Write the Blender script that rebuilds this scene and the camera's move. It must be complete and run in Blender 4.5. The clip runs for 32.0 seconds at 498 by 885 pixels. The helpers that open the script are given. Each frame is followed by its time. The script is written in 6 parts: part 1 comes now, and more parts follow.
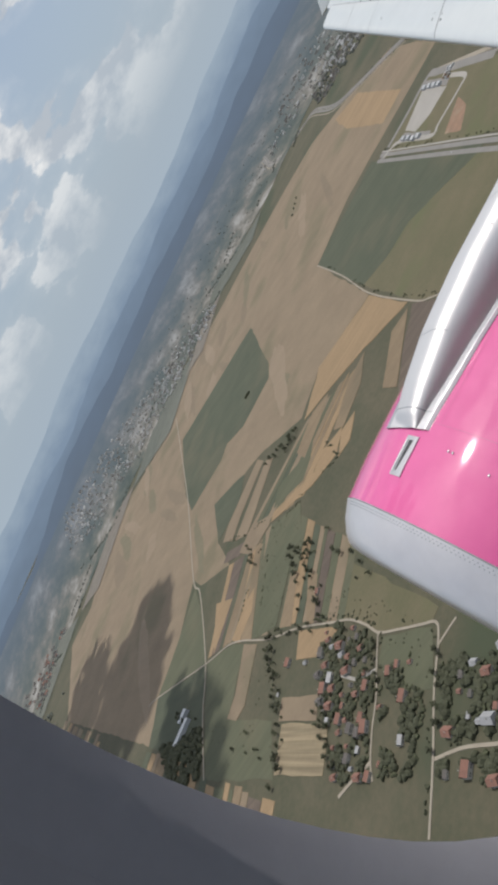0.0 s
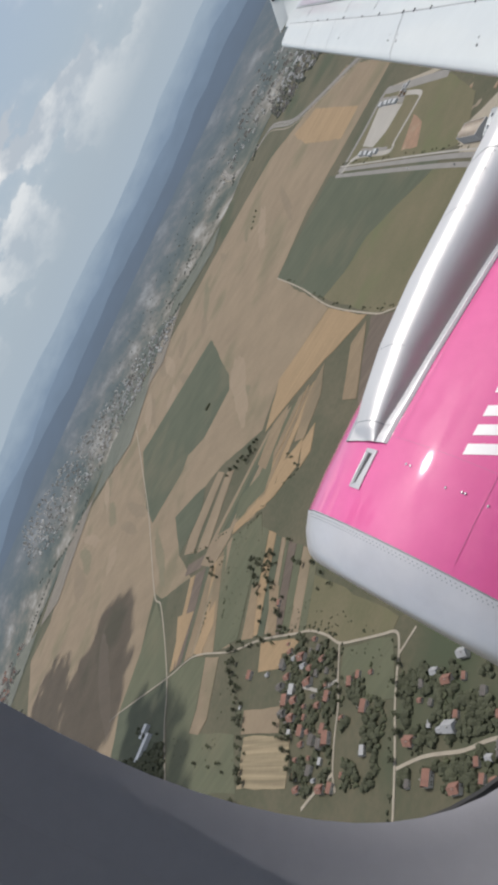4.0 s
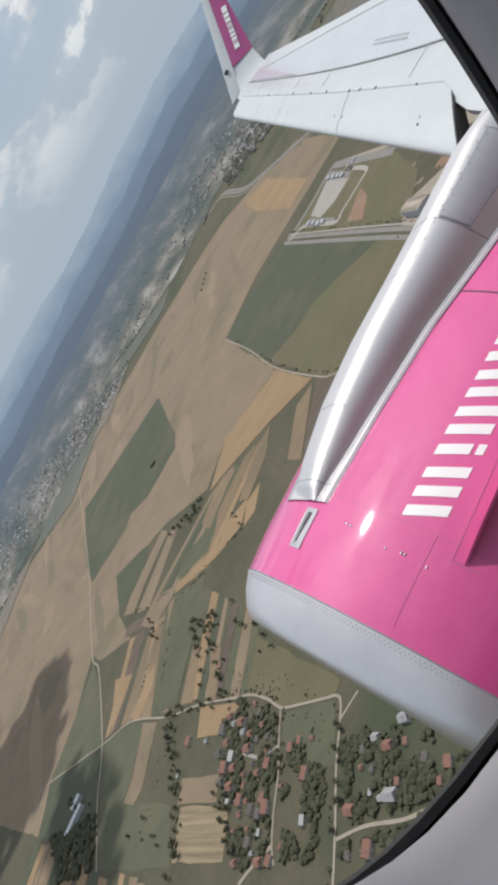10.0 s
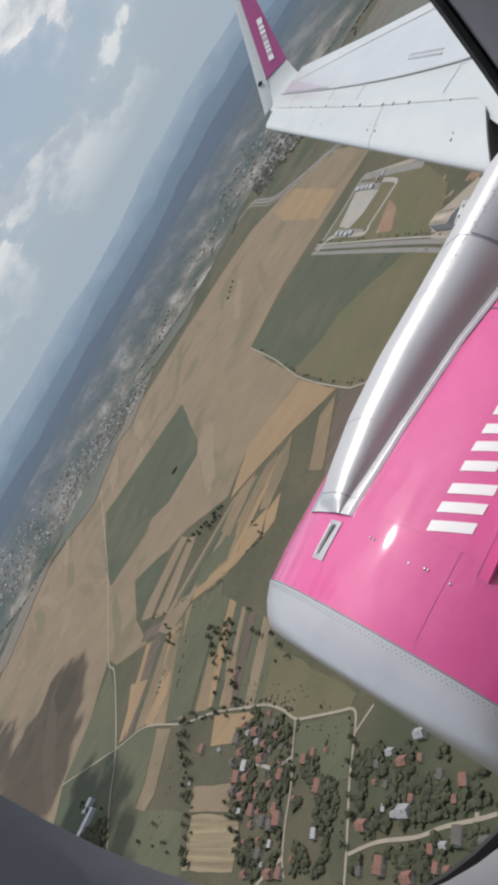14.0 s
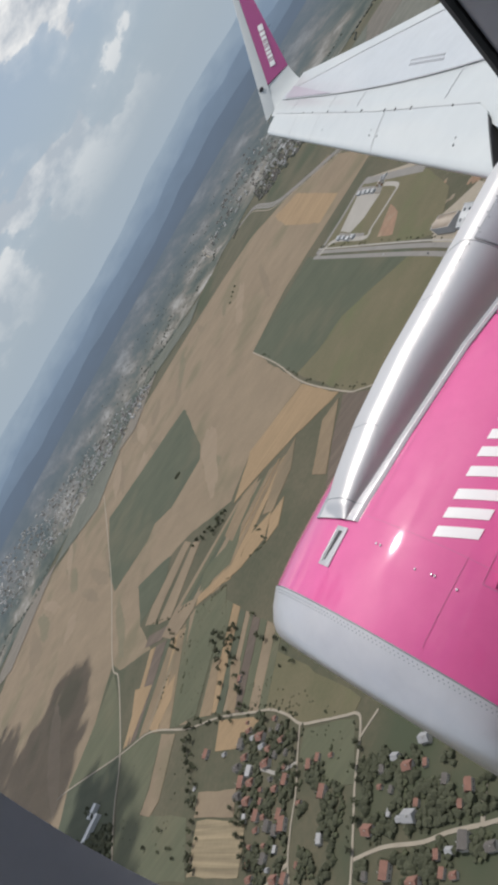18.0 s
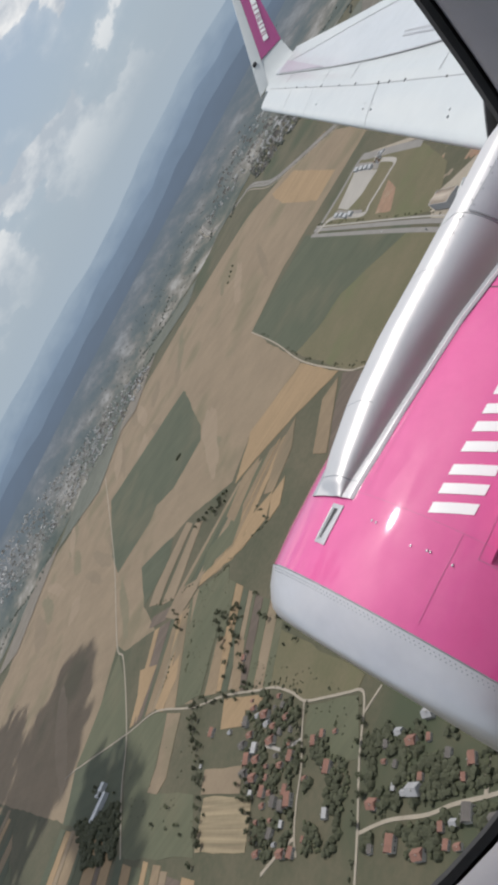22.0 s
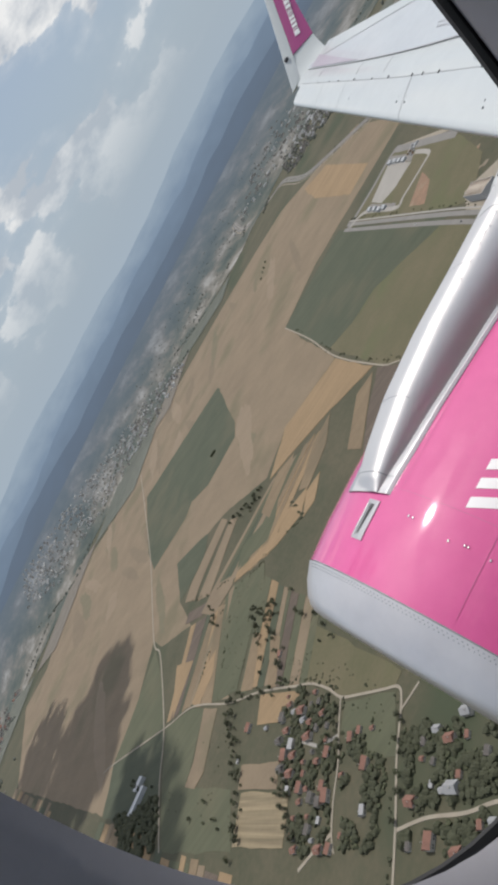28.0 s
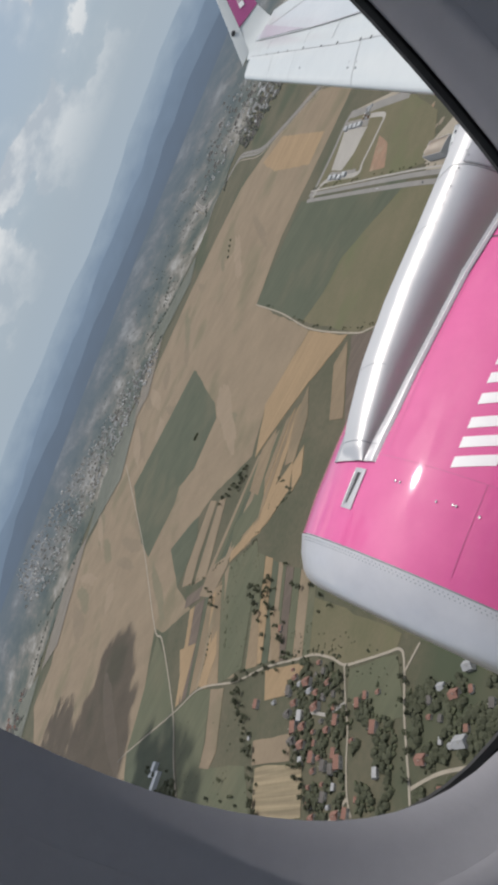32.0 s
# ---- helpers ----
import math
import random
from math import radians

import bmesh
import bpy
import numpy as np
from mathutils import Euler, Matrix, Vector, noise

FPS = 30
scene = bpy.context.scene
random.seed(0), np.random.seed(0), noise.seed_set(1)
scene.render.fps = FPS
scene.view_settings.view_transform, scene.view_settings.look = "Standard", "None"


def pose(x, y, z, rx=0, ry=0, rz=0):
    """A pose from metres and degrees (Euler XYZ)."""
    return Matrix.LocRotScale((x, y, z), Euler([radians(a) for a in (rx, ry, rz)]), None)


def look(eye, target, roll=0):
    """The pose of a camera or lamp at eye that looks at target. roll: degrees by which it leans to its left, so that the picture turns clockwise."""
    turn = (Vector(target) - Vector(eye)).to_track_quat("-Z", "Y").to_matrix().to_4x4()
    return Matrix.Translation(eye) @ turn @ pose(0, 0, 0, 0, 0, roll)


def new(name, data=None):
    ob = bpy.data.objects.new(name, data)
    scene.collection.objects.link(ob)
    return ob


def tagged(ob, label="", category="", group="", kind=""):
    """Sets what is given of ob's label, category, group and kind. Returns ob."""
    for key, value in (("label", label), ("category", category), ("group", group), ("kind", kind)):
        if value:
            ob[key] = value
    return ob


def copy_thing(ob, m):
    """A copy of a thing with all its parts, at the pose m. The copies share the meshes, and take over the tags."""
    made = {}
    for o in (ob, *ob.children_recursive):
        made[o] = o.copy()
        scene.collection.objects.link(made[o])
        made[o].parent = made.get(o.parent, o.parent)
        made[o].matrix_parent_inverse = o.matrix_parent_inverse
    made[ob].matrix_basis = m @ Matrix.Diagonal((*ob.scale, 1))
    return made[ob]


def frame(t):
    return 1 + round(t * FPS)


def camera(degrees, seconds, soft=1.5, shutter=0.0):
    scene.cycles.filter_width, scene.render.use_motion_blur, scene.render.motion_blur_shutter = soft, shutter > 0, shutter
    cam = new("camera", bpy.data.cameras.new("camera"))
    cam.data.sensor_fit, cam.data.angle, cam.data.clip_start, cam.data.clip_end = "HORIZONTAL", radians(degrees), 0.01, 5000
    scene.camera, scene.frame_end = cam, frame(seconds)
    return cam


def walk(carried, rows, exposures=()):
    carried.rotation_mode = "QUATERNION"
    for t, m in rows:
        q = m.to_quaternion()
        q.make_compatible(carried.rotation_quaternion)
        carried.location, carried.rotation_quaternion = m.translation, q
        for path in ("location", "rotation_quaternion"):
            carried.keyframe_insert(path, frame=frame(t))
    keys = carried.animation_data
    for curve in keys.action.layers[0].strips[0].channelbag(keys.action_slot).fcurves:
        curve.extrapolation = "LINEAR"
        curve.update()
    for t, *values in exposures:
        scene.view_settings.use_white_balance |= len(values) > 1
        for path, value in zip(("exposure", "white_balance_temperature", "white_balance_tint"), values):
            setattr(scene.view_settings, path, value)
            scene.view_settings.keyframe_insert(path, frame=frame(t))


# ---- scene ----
# the aircraft's frame: x to starboard, y forward, z up through the floor; banked a little over the land
HEIGHT = 353.3
CENTRE = (58, 349)
AIR = Matrix(((0.99362, -0.02822, 0.10920, CENTRE[0]), (0.02498, 0.99921, 0.03095, CENTRE[1]), (-0.10999, -0.02803, 0.99354, HEIGHT), (0, 0, 0, 1)))

cam = camera(35.48, 32.0, soft=3.8)
walk(cam, [
    (0, AIR @ pose(0.0340, 0.0120, -0.0070, 72.386, 66.828, -110.839)),
    (0.5, AIR @ pose(0.0299, 0.0243, -0.0026, 73.912, 65.409, -110.826)),
    (1, AIR @ pose(0.0388, 0.0147, -0.0022, 70.654, 65.120, -114.461)),
    (1.5, AIR @ pose(0.0294, 0.0215, 0.0072, 71.430, 64.777, -113.811)),
    (2, AIR @ pose(0.0298, 0.0189, 0.0017, 70.535, 64.635, -113.736)),
    (2.5, AIR @ pose(0.0227, 0.0254, 0.0119, 69.114, 65.105, -115.306)),
    (4.5, AIR @ pose(0.0011, 0.0028, 0.0007, 66.161, 66.241, -118.245)),
    (5, AIR @ pose(0.0009, 0.0044, 0.0089, 65.731, 65.987, -117.940)),
    (5.5, AIR @ pose(-0.0005, -0.0038, 0.0042, 67.763, 66.316, -115.338)),
    (6, AIR @ pose(-0.0078, 0.0013, 0.0012, 66.932, 68.845, -115.934)),
    (6.5, AIR @ pose(-0.0045, -0.0083, -0.0065, 50.466, 71.927, -134.577)),
    (7, AIR @ pose(-0.0164, -0.0069, -0.0102, 48.419, 69.980, -143.218)),
    (7.5, AIR @ pose(-0.0063, -0.0055, -0.0178, 58.589, 68.991, -131.406)),
    (8, AIR @ pose(0.0051, -0.0036, -0.0084, 61.528, 65.237, -129.727)),
    (8.5, AIR @ pose(0.0155, 0.0071, -0.0250, 64.021, 64.535, -126.465)),
    (9, AIR @ pose(0.0213, 0.0018, -0.0168, 64.251, 63.560, -125.267)),
    (9.5, AIR @ pose(0.0110, 0.0066, -0.0299, 63.696, 63.617, -126.205)),
    (10, AIR @ pose(0.0271, 0.0048, -0.0260, 64.537, 63.276, -125.201)),
    (10.5, AIR @ pose(0.0189, 0.0010, -0.0296, 65.294, 63.263, -124.224)),
    (11, AIR @ pose(0.0192, 0.0067, -0.0200, 66.274, 63.035, -123.539)),
    (11.5, AIR @ pose(0.0171, 0.0080, -0.0035, 66.979, 62.822, -122.608)),
    (12, AIR @ pose(0.0147, 0.0067, -0.0167, 68.145, 62.860, -121.768)),
    (12.5, AIR @ pose(0.0092, 0.0151, -0.0145, 66.596, 62.920, -124.165)),
    (13, AIR @ pose(0.0161, 0.0068, -0.0111, 67.324, 62.872, -122.831)),
    (13.5, AIR @ pose(0.0046, 0.0176, -0.0122, 67.898, 62.585, -122.050)),
    (14, AIR @ pose(0.0056, 0.0088, 0.0024, 69.338, 62.402, -120.515)),
    (14.5, AIR @ pose(0.0001, 0.0162, 0.0221, 71.501, 61.985, -118.162)),
    (16.5, AIR @ pose(0.0043, 0.0089, 0.0018, 70.399, 62.349, -119.375)),
    (17, AIR @ pose(0.0119, 0.0091, -0.0048, 69.305, 62.980, -120.948)),
    (17.5, AIR @ pose(-0.0044, 0.0070, 0.0126, 70.047, 62.490, -119.778)),
    (18, AIR @ pose(0.0037, 0.0059, 0.0201, 69.825, 62.780, -120.338)),
    (18.5, AIR @ pose(-0.0064, 0.0101, 0.0229, 70.937, 62.710, -119.261)),
    (19, AIR @ pose(-0.0198, 0.0049, 0.0182, 72.986, 62.915, -116.481)),
    (19.5, AIR @ pose(-0.0079, 0.0111, 0.0024, 75.836, 65.998, -115.295)),
    (20, AIR @ pose(0.0154, -0.0226, -0.0193, 67.298, 71.625, -123.209)),
    (20.5, AIR @ pose(0.0058, -0.0279, -0.0070, 64.732, 72.097, -124.357)),
    (21, AIR @ pose(0.0136, -0.0286, -0.0287, 60.599, 74.311, -129.569)),
    (21.5, AIR @ pose(0.0176, -0.0176, -0.0340, 62.121, 74.142, -128.744)),
    (22, AIR @ pose(0.0224, -0.0056, -0.0178, 67.783, 63.643, -121.000)),
    (22.5, AIR @ pose(0.0046, -0.0348, -0.0180, 68.130, 62.542, -119.739)),
    (23, AIR @ pose(-0.0163, -0.0002, -0.0222, 76.393, 69.903, -114.757)),
    (23.5, AIR @ pose(-0.0124, -0.0157, -0.0015, 79.449, 71.212, -110.779)),
    (24, AIR @ pose(-0.0302, -0.0029, -0.0109, 81.013, 71.862, -110.367)),
    (24.5, AIR @ pose(-0.0129, -0.0033, -0.0043, 79.322, 71.663, -111.540)),
    (25, AIR @ pose(-0.0138, -0.0072, -0.0214, 76.475, 71.782, -114.756)),
    (25.5, AIR @ pose(-0.0055, 0.0021, -0.0017, 71.431, 71.080, -121.598)),
    (27.5, AIR @ pose(0.0064, 0.0039, 0.0161, 72.955, 67.407, -117.866)),
    (28, AIR @ pose(0.0030, 0.0015, -0.0065, 72.119, 64.924, -115.882)),
    (28.5, AIR @ pose(0.0136, 0.0011, -0.0052, 71.802, 63.017, -113.260)),
    (29, AIR @ pose(0.0128, 0.0069, -0.0040, 71.272, 62.902, -113.320)),
    (29.5, AIR @ pose(0.0131, 0.0029, -0.0049, 70.077, 62.958, -114.597)),
    (30, AIR @ pose(-0.0012, 0.0066, 0.0045, 67.197, 66.553, -118.206)),
    (30.5, AIR @ pose(0.0038, 0.0079, -0.0077, 65.592, 67.410, -121.009)),
    (31, AIR @ pose(0.0019, 0.0054, -0.0220, 61.740, 68.399, -125.616)),
    (31.5, AIR @ pose(-0.0098, 0.0047, -0.0129, 63.179, 69.193, -124.088)),
    (32, AIR @ pose(-0.0205, 0.0033, 0.0019, 63.058, 69.307, -124.037)),
], exposures=[(0.0, 0.03), (4.0, 0.08), (5.0, 0.12), (8.5, 0.12), (11.0, 0.06), (14.0, 0.0), (21.0, 0.0), (23.0, 0.1), (25.0, 0.02), (29.0, 0.0), (30.4, -0.05), (31.0, -0.35), (31.6, -0.1), (32.0, 0.0)])

# ---- light ----
SUN_WAY = Vector((0.162, -0.197, 0.967)).normalized()
world = bpy.data.worlds.new("sky")
scene.world = world
world.use_nodes = True
wn, wl = world.node_tree.nodes, world.node_tree.links
wn.clear()


def node(tree, kind, **values):
    n = tree.nodes.new(kind)
    for key, value in values.items():
        if key in n.inputs:
            n.inputs[key].default_value = value
    return n


sky = wn.new("ShaderNodeTexSky")
sky.sky_type = "NISHITA"
sky.sun_disc = False
sky.sun_elevation = math.asin(SUN_WAY.z)
sky.sun_rotation = math.atan2(SUN_WAY.x, SUN_WAY.y)
sky.altitude = 300
sky.air_density = 1.0
sky.dust_density = 4.0
sky.ozone_density = 1.5
SKY = 0.12
coord = wn.new("ShaderNodeTexCoord")
sep = wn.new("ShaderNodeSeparateXYZ")
wl.new(coord.outputs["Generated"], sep.inputs[0])


def maths(tree, op, a, b=None, c=None, clamp=False):
    n = tree.nodes.new("ShaderNodeMath")
    n.operation = op
    n.use_clamp = clamp
    for k, v in enumerate((a, b, c)):
        if v is None:
            continue
        if isinstance(v, (int, float)):
            n.inputs[k].default_value = v
        else:
            tree.links.new(v, n.inputs[k])
    return n.outputs[0]


wt = world.node_tree
squeeze = wn.new("ShaderNodeVectorMath")
squeeze.operation = "MULTIPLY"
squeeze.inputs[1].default_value = (1.0, 1.0, 2.2)
wl.new(coord.outputs["Generated"], squeeze.inputs[0])
puffs = node(wt, "ShaderNodeTexNoise", Scale=6.4, Detail=9.0, Roughness=0.52, Distortion=0.15)
wl.new(squeeze.outputs[0], puffs.inputs["Vector"])
cover = wn.new("ShaderNodeMapRange")
cover.interpolation_type = "SMOOTHSTEP"
cover.inputs["From Min"].default_value, cover.inputs["From Max"].default_value = 0.495, 0.535
wl.new(puffs.outputs["Fac"], cover.inputs["Value"])
fade = wn.new("ShaderNodeMapRange")
fade.inputs["From Min"].default_value, fade.inputs["From Max"].default_value = 0.04, 0.15
wl.new(sep.outputs[2], fade.inputs["Value"])
veil = wn.new("ShaderNodeMapRange")
veil.interpolation_type = "SMOOTHSTEP"
veil.inputs["From Min"].default_value, veil.inputs["From Max"].default_value = 0.40, 0.62
veil.inputs["To Max"].default_value = 0.45
wl.new(puffs.outputs["Fac"], veil.inputs["Value"])
cloudy = maths(wt, "MULTIPLY", maths(wt, "MAXIMUM", cover.outputs[0], veil.outputs[0]), maths(wt, "MULTIPLY", fade.outputs[0], 0.85))
clear = wn.new("ShaderNodeVectorMath")
clear.operation = "SCALE"
clear.inputs["Scale"].default_value = SKY
wl.new(sky.outputs[0], clear.inputs[0])
haze = wn.new("ShaderNodeMix")
haze.data_type = "RGBA"
haze.inputs["A"].default_value = (0.385, 0.465, 0.545, 1)
low = wn.new("ShaderNodeMapRange")
low.inputs["From Min"].default_value, low.inputs["From Max"].default_value = -0.02, 0.30
low.inputs["To Min"].default_value, low.inputs["To Max"].default_value = 0.0, 0.60
wl.new(sep.outputs[2], low.inputs["Value"])
wl.new(low.outputs[0], haze.inputs["Factor"])
wl.new(clear.outputs[0], haze.inputs["B"])
white = wn.new("ShaderNodeMix")
white.data_type = "RGBA"
shade = node(wt, "ShaderNodeTexNoise", Scale=9.0, Detail=5.0, Roughness=0.6)
wl.new(squeeze.outputs[0], shade.inputs["Vector"])
grey = wn.new("ShaderNodeMix")
grey.data_type = "RGBA"
grey.inputs["A"].default_value, grey.inputs["B"].default_value = (0.47, 0.51, 0.56, 1), (0.93, 0.92, 0.90, 1)
gain = wn.new("ShaderNodeMapRange")
gain.inputs["From Min"].default_value, gain.inputs["From Max"].default_value = 0.40, 0.58
wl.new(shade.outputs["Fac"], gain.inputs["Value"])
wl.new(gain.outputs[0], grey.inputs["Factor"])
wl.new(grey.outputs["Result"], white.inputs["B"])
wl.new(cloudy, white.inputs["Factor"])
wl.new(haze.outputs["Result"], white.inputs["A"])
back = wn.new("ShaderNodeBackground")
back.inputs["Strength"].default_value = 1.0
wl.new(white.outputs["Result"], back.inputs["Color"])
wout = wn.new("ShaderNodeOutputWorld")
wl.new(back.outputs[0], wout.inputs[0])

sun_data = bpy.data.lights.new("sun", "SUN")
sun_data.energy = 2.7
sun_data.angle = radians(0.53)
sun_data.color = (1.0, 0.96, 0.90)
sun = new("sun", sun_data)
sun.matrix_world = look(SUN_WAY * 1000, (0, 0, 0))


# ---- materials ----
def material(name):
    m = bpy.data.materials.new(name)
    m.use_nodes = True
    return m, m.node_tree, m.node_tree.nodes["Principled BSDF"]


def surface(name, one, two, coarse=1.0, fine=12.0, rough=0.6, metal=0.0, bump=0.0, third=None, coat=0.0, grain=0.35):
    """Two base colours mixed by coarse and fine noise at real size; third: the colour of a few larger stains."""
    m, t, b = material(name)
    where = t.nodes.new("ShaderNodeNewGeometry").outputs["Position"]
    big = node(t, "ShaderNodeTexNoise", Scale=coarse, Detail=5.0, Roughness=0.6)
    small = node(t, "ShaderNodeTexNoise", Scale=fine, Detail=3.0, Roughness=0.65)
    for n in (big, small):
        t.links.new(where, n.inputs["Vector"])
    mixed = maths(t, "ADD", maths(t, "MULTIPLY", big.outputs["Fac"], 1 - grain), maths(t, "MULTIPLY", small.outputs["Fac"], grain))
    ramp = t.nodes.new("ShaderNodeMapRange")
    ramp.inputs["From Min"].default_value, ramp.inputs["From Max"].default_value = 0.36, 0.64
    t.links.new(mixed, ramp.inputs["Value"])
    mix = t.nodes.new("ShaderNodeMix")
    mix.data_type = "RGBA"
    mix.inputs["A"].default_value, mix.inputs["B"].default_value = (*one, 1), (*two, 1)
    t.links.new(ramp.outputs[0], mix.inputs["Factor"])
    colour = mix.outputs["Result"]
    if third:
        blot = node(t, "ShaderNodeTexNoise", Scale=coarse * 0.43, Detail=4.0, Roughness=0.55)
        t.links.new(where, blot.inputs["Vector"])
        cut = t.nodes.new("ShaderNodeMapRange")
        cut.inputs["From Min"].default_value, cut.inputs["From Max"].default_value = 0.54, 0.66
        t.links.new(blot.outputs["Fac"], cut.inputs["Value"])
        over = t.nodes.new("ShaderNodeMix")
        over.data_type = "RGBA"
        over.inputs["B"].default_value = (*third, 1)
        t.links.new(cut.outputs[0], over.inputs["Factor"])
        t.links.new(colour, over.inputs["A"])
        colour = over.outputs["Result"]
    t.links.new(colour, b.inputs["Base Color"])
    b.inputs["Metallic"].default_value = metal
    rr = t.nodes.new("ShaderNodeMapRange")
    rr.inputs["To Min"].default_value, rr.inputs["To Max"].default_value = max(rough - 0.06, 0.02), min(rough + 0.06, 1)
    t.links.new(small.outputs["Fac"], rr.inputs["Value"])
    t.links.new(rr.outputs[0], b.inputs["Roughness"])
    b.inputs["Coat Weight"].default_value = coat
    b.inputs["Coat Roughness"].default_value = 0.05
    if bump:
        bp = t.nodes.new("ShaderNodeBump")
        bp.inputs["Strength"].default_value = 0.5
        bp.inputs["Distance"].default_value = bump
        t.links.new(mixed, bp.inputs["Height"])
        t.links.new(bp.outputs[0], b.inputs["Normal"])
    return m


def crop(name, one, two, angle, width=9.0, contrast=0.3, third=None):
    """A field: rows of drilling or swaths at an angle, over a blotchy soil."""
    m = surface(name, one, two, coarse=0.011, fine=0.16, rough=0.95, third=third, grain=0.3)
    t = m.node_tree
    b = t.nodes["Principled BSDF"]
    was = b.inputs["Base Color"].links[0].from_socket
    where = t.nodes.new("ShaderNodeNewGeometry").outputs["Position"]
    turn = t.nodes.new("ShaderNodeVectorRotate")
    turn.rotation_type = "Z_AXIS"
    turn.inputs["Angle"].default_value = radians(angle)
    t.links.new(where, turn.inputs["Vector"])
    squash = t.nodes.new("ShaderNodeVectorMath")
    squash.operation = "MULTIPLY"
    squash.inputs[1].default_value = (1 / width, 0.004, 0.0)
    t.links.new(turn.outputs[0], squash.inputs[0])
    rows = node(t, "ShaderNodeTexNoise", Scale=1.0, Detail=2.0, Roughness=0.6)
    t.links.new(squash.outputs[0], rows.inputs["Vector"])
    k = t.nodes.new("ShaderNodeMapRange")
    k.inputs["From Min"].default_value, k.inputs["From Max"].default_value = 0.35, 0.65
    k.inputs["To Min"].default_value, k.inputs["To Max"].default_value = 1 - contrast, 1 + contrast * 0.5
    t.links.new(rows.outputs["Fac"], k.inputs["Value"])
    s = t.nodes.new("ShaderNodeVectorMath")
    s.operation = "SCALE"
    t.links.new(was, s.inputs[0])
    t.links.new(k.outputs[0], s.inputs["Scale"])
    t.links.new(s.outputs[0], b.inputs["Base Color"])
    return m


PINK = surface("pink_gloss_paint", (0.66, 0.085, 0.292), (0.60, 0.073, 0.262), 1.3, 9.0, rough=0.60, coat=1.0)
PINK_LINE = surface("pink_panel_gap", (0.50, 0.13, 0.28), (0.44, 0.11, 0.25), 2.0, 20.0, rough=0.6)
MAGENTA = surface("magenta_paint", (0.38, 0.055, 0.21), (0.34, 0.05, 0.19), 1.0, 9.0, rough=0.35, coat=0.6)
LIP = surface("bare_inlet_metal", (0.77, 0.75, 0.755), (0.67, 0.655, 0.665), 1.2, 6.0, rough=0.34, metal=0.72)
SILVER = surface("polished_fairing_metal", (0.82, 0.80, 0.79), (0.77, 0.75, 0.745), 1.1, 5.0, rough=0.47, metal=1.0)
CHROME = surface("bright_dome_metal", (0.92, 0.90, 0.90), (0.88, 0.86, 0.86), 3.0, 20.0, rough=0.22, metal=1.0)
SILVER_PAINT = surface("silver_paint", (0.55, 0.55, 0.57), (0.47, 0.47, 0.50), 2.0, 18.0, rough=0.38, metal=0.7)
PANEL = surface("grey_metal_panel", (0.56, 0.56, 0.59), (0.50, 0.50, 0.53), 2.0, 18.0, rough=0.5, metal=0.35)
WING_PAINT = surface("white_wing_paint", (0.53, 0.56, 0.565), (0.495, 0.525, 0.535), 0.7, 4.0, rough=0.38, coat=0.3)
WING_GREY = surface("grey_wing_paint", (0.50, 0.53, 0.56), (0.45, 0.48, 0.51), 0.6, 6.0, rough=0.42, coat=0.2)
WHITE = surface("white_lettering", (0.85, 0.85, 0.85), (0.80, 0.80, 0.81), 2.0, 20.0, rough=0.4)
DARK = surface("dark_gap", (0.03, 0.03, 0.035), (0.05, 0.05, 0.055), 3.0, 30.0, rough=0.7)
MARK = surface("grey_stencil", (0.25, 0.26, 0.28), (0.32, 0.33, 0.35), 3.0, 30.0, rough=0.6)
RUBBER = surface("black_rubber", (0.030, 0.029, 0.030), (0.045, 0.044, 0.045), 40.0, 300.0, rough=0.75)
LINING = surface("grey_blue_plastic", (0.395, 0.39, 0.435), (0.36, 0.355, 0.395), 9.0, 220.0, rough=0.55, bump=0.0003)
# sidewall beyond the reveal: its shadow is put into this dark base colour
LINING_SHADOW = surface("shadowed_wall_plastic", (0.060, 0.060, 0.070), (0.075, 0.075, 0.085), 9.0, 220.0, rough=0.6)
LINING_SHADOW.node_tree.nodes["Principled BSDF"].inputs["Specular IOR Level"].default_value = 0.15
CABIN = surface("cream_cabin_panel", (0.88, 0.87, 0.86), (0.84, 0.83, 0.83), 3.0, 40.0, rough=0.7)


# ---- tools ----
def part(name, bm, mat, parent, label=""):
    me = bpy.data.meshes.new(name)
    bm.normal_update()
    bm.to_mesh(me)
    bm.free()
    me.materials.append(mat)
    ob = new(name, me)
    if parent is not None:
        ob.parent = parent
    return tagged(ob, label)


def thing(name, label, category, group="", kind="", at=None):
    ob = new(name)
    ob.matrix_world = at if at is not None else Matrix()
    return tagged(ob, label, category, group, kind)


def mesh(name, verts, faces, mat, parent=None, label="", smooth=False):
    me = bpy.data.meshes.new(name)
    me.from_pydata([tuple(v) for v in verts], [], faces)
    me.update()
    me.materials.append(mat)
    if smooth:
        me.polygons.foreach_set("use_smooth", [True] * len(me.polygons))
    ob = new(name, me)
    if parent is not None:
        ob.parent = parent
    return tagged(ob, label)


def grid_faces(rows, cols, wrap=False):
    out = []
    for i in range(rows - 1):
        for j in range(cols if wrap else cols - 1):
            k = (j + 1) % cols
            out.append((i * cols + j, i * cols + k, (i + 1) * cols + k, (i + 1) * cols + j))
    return out


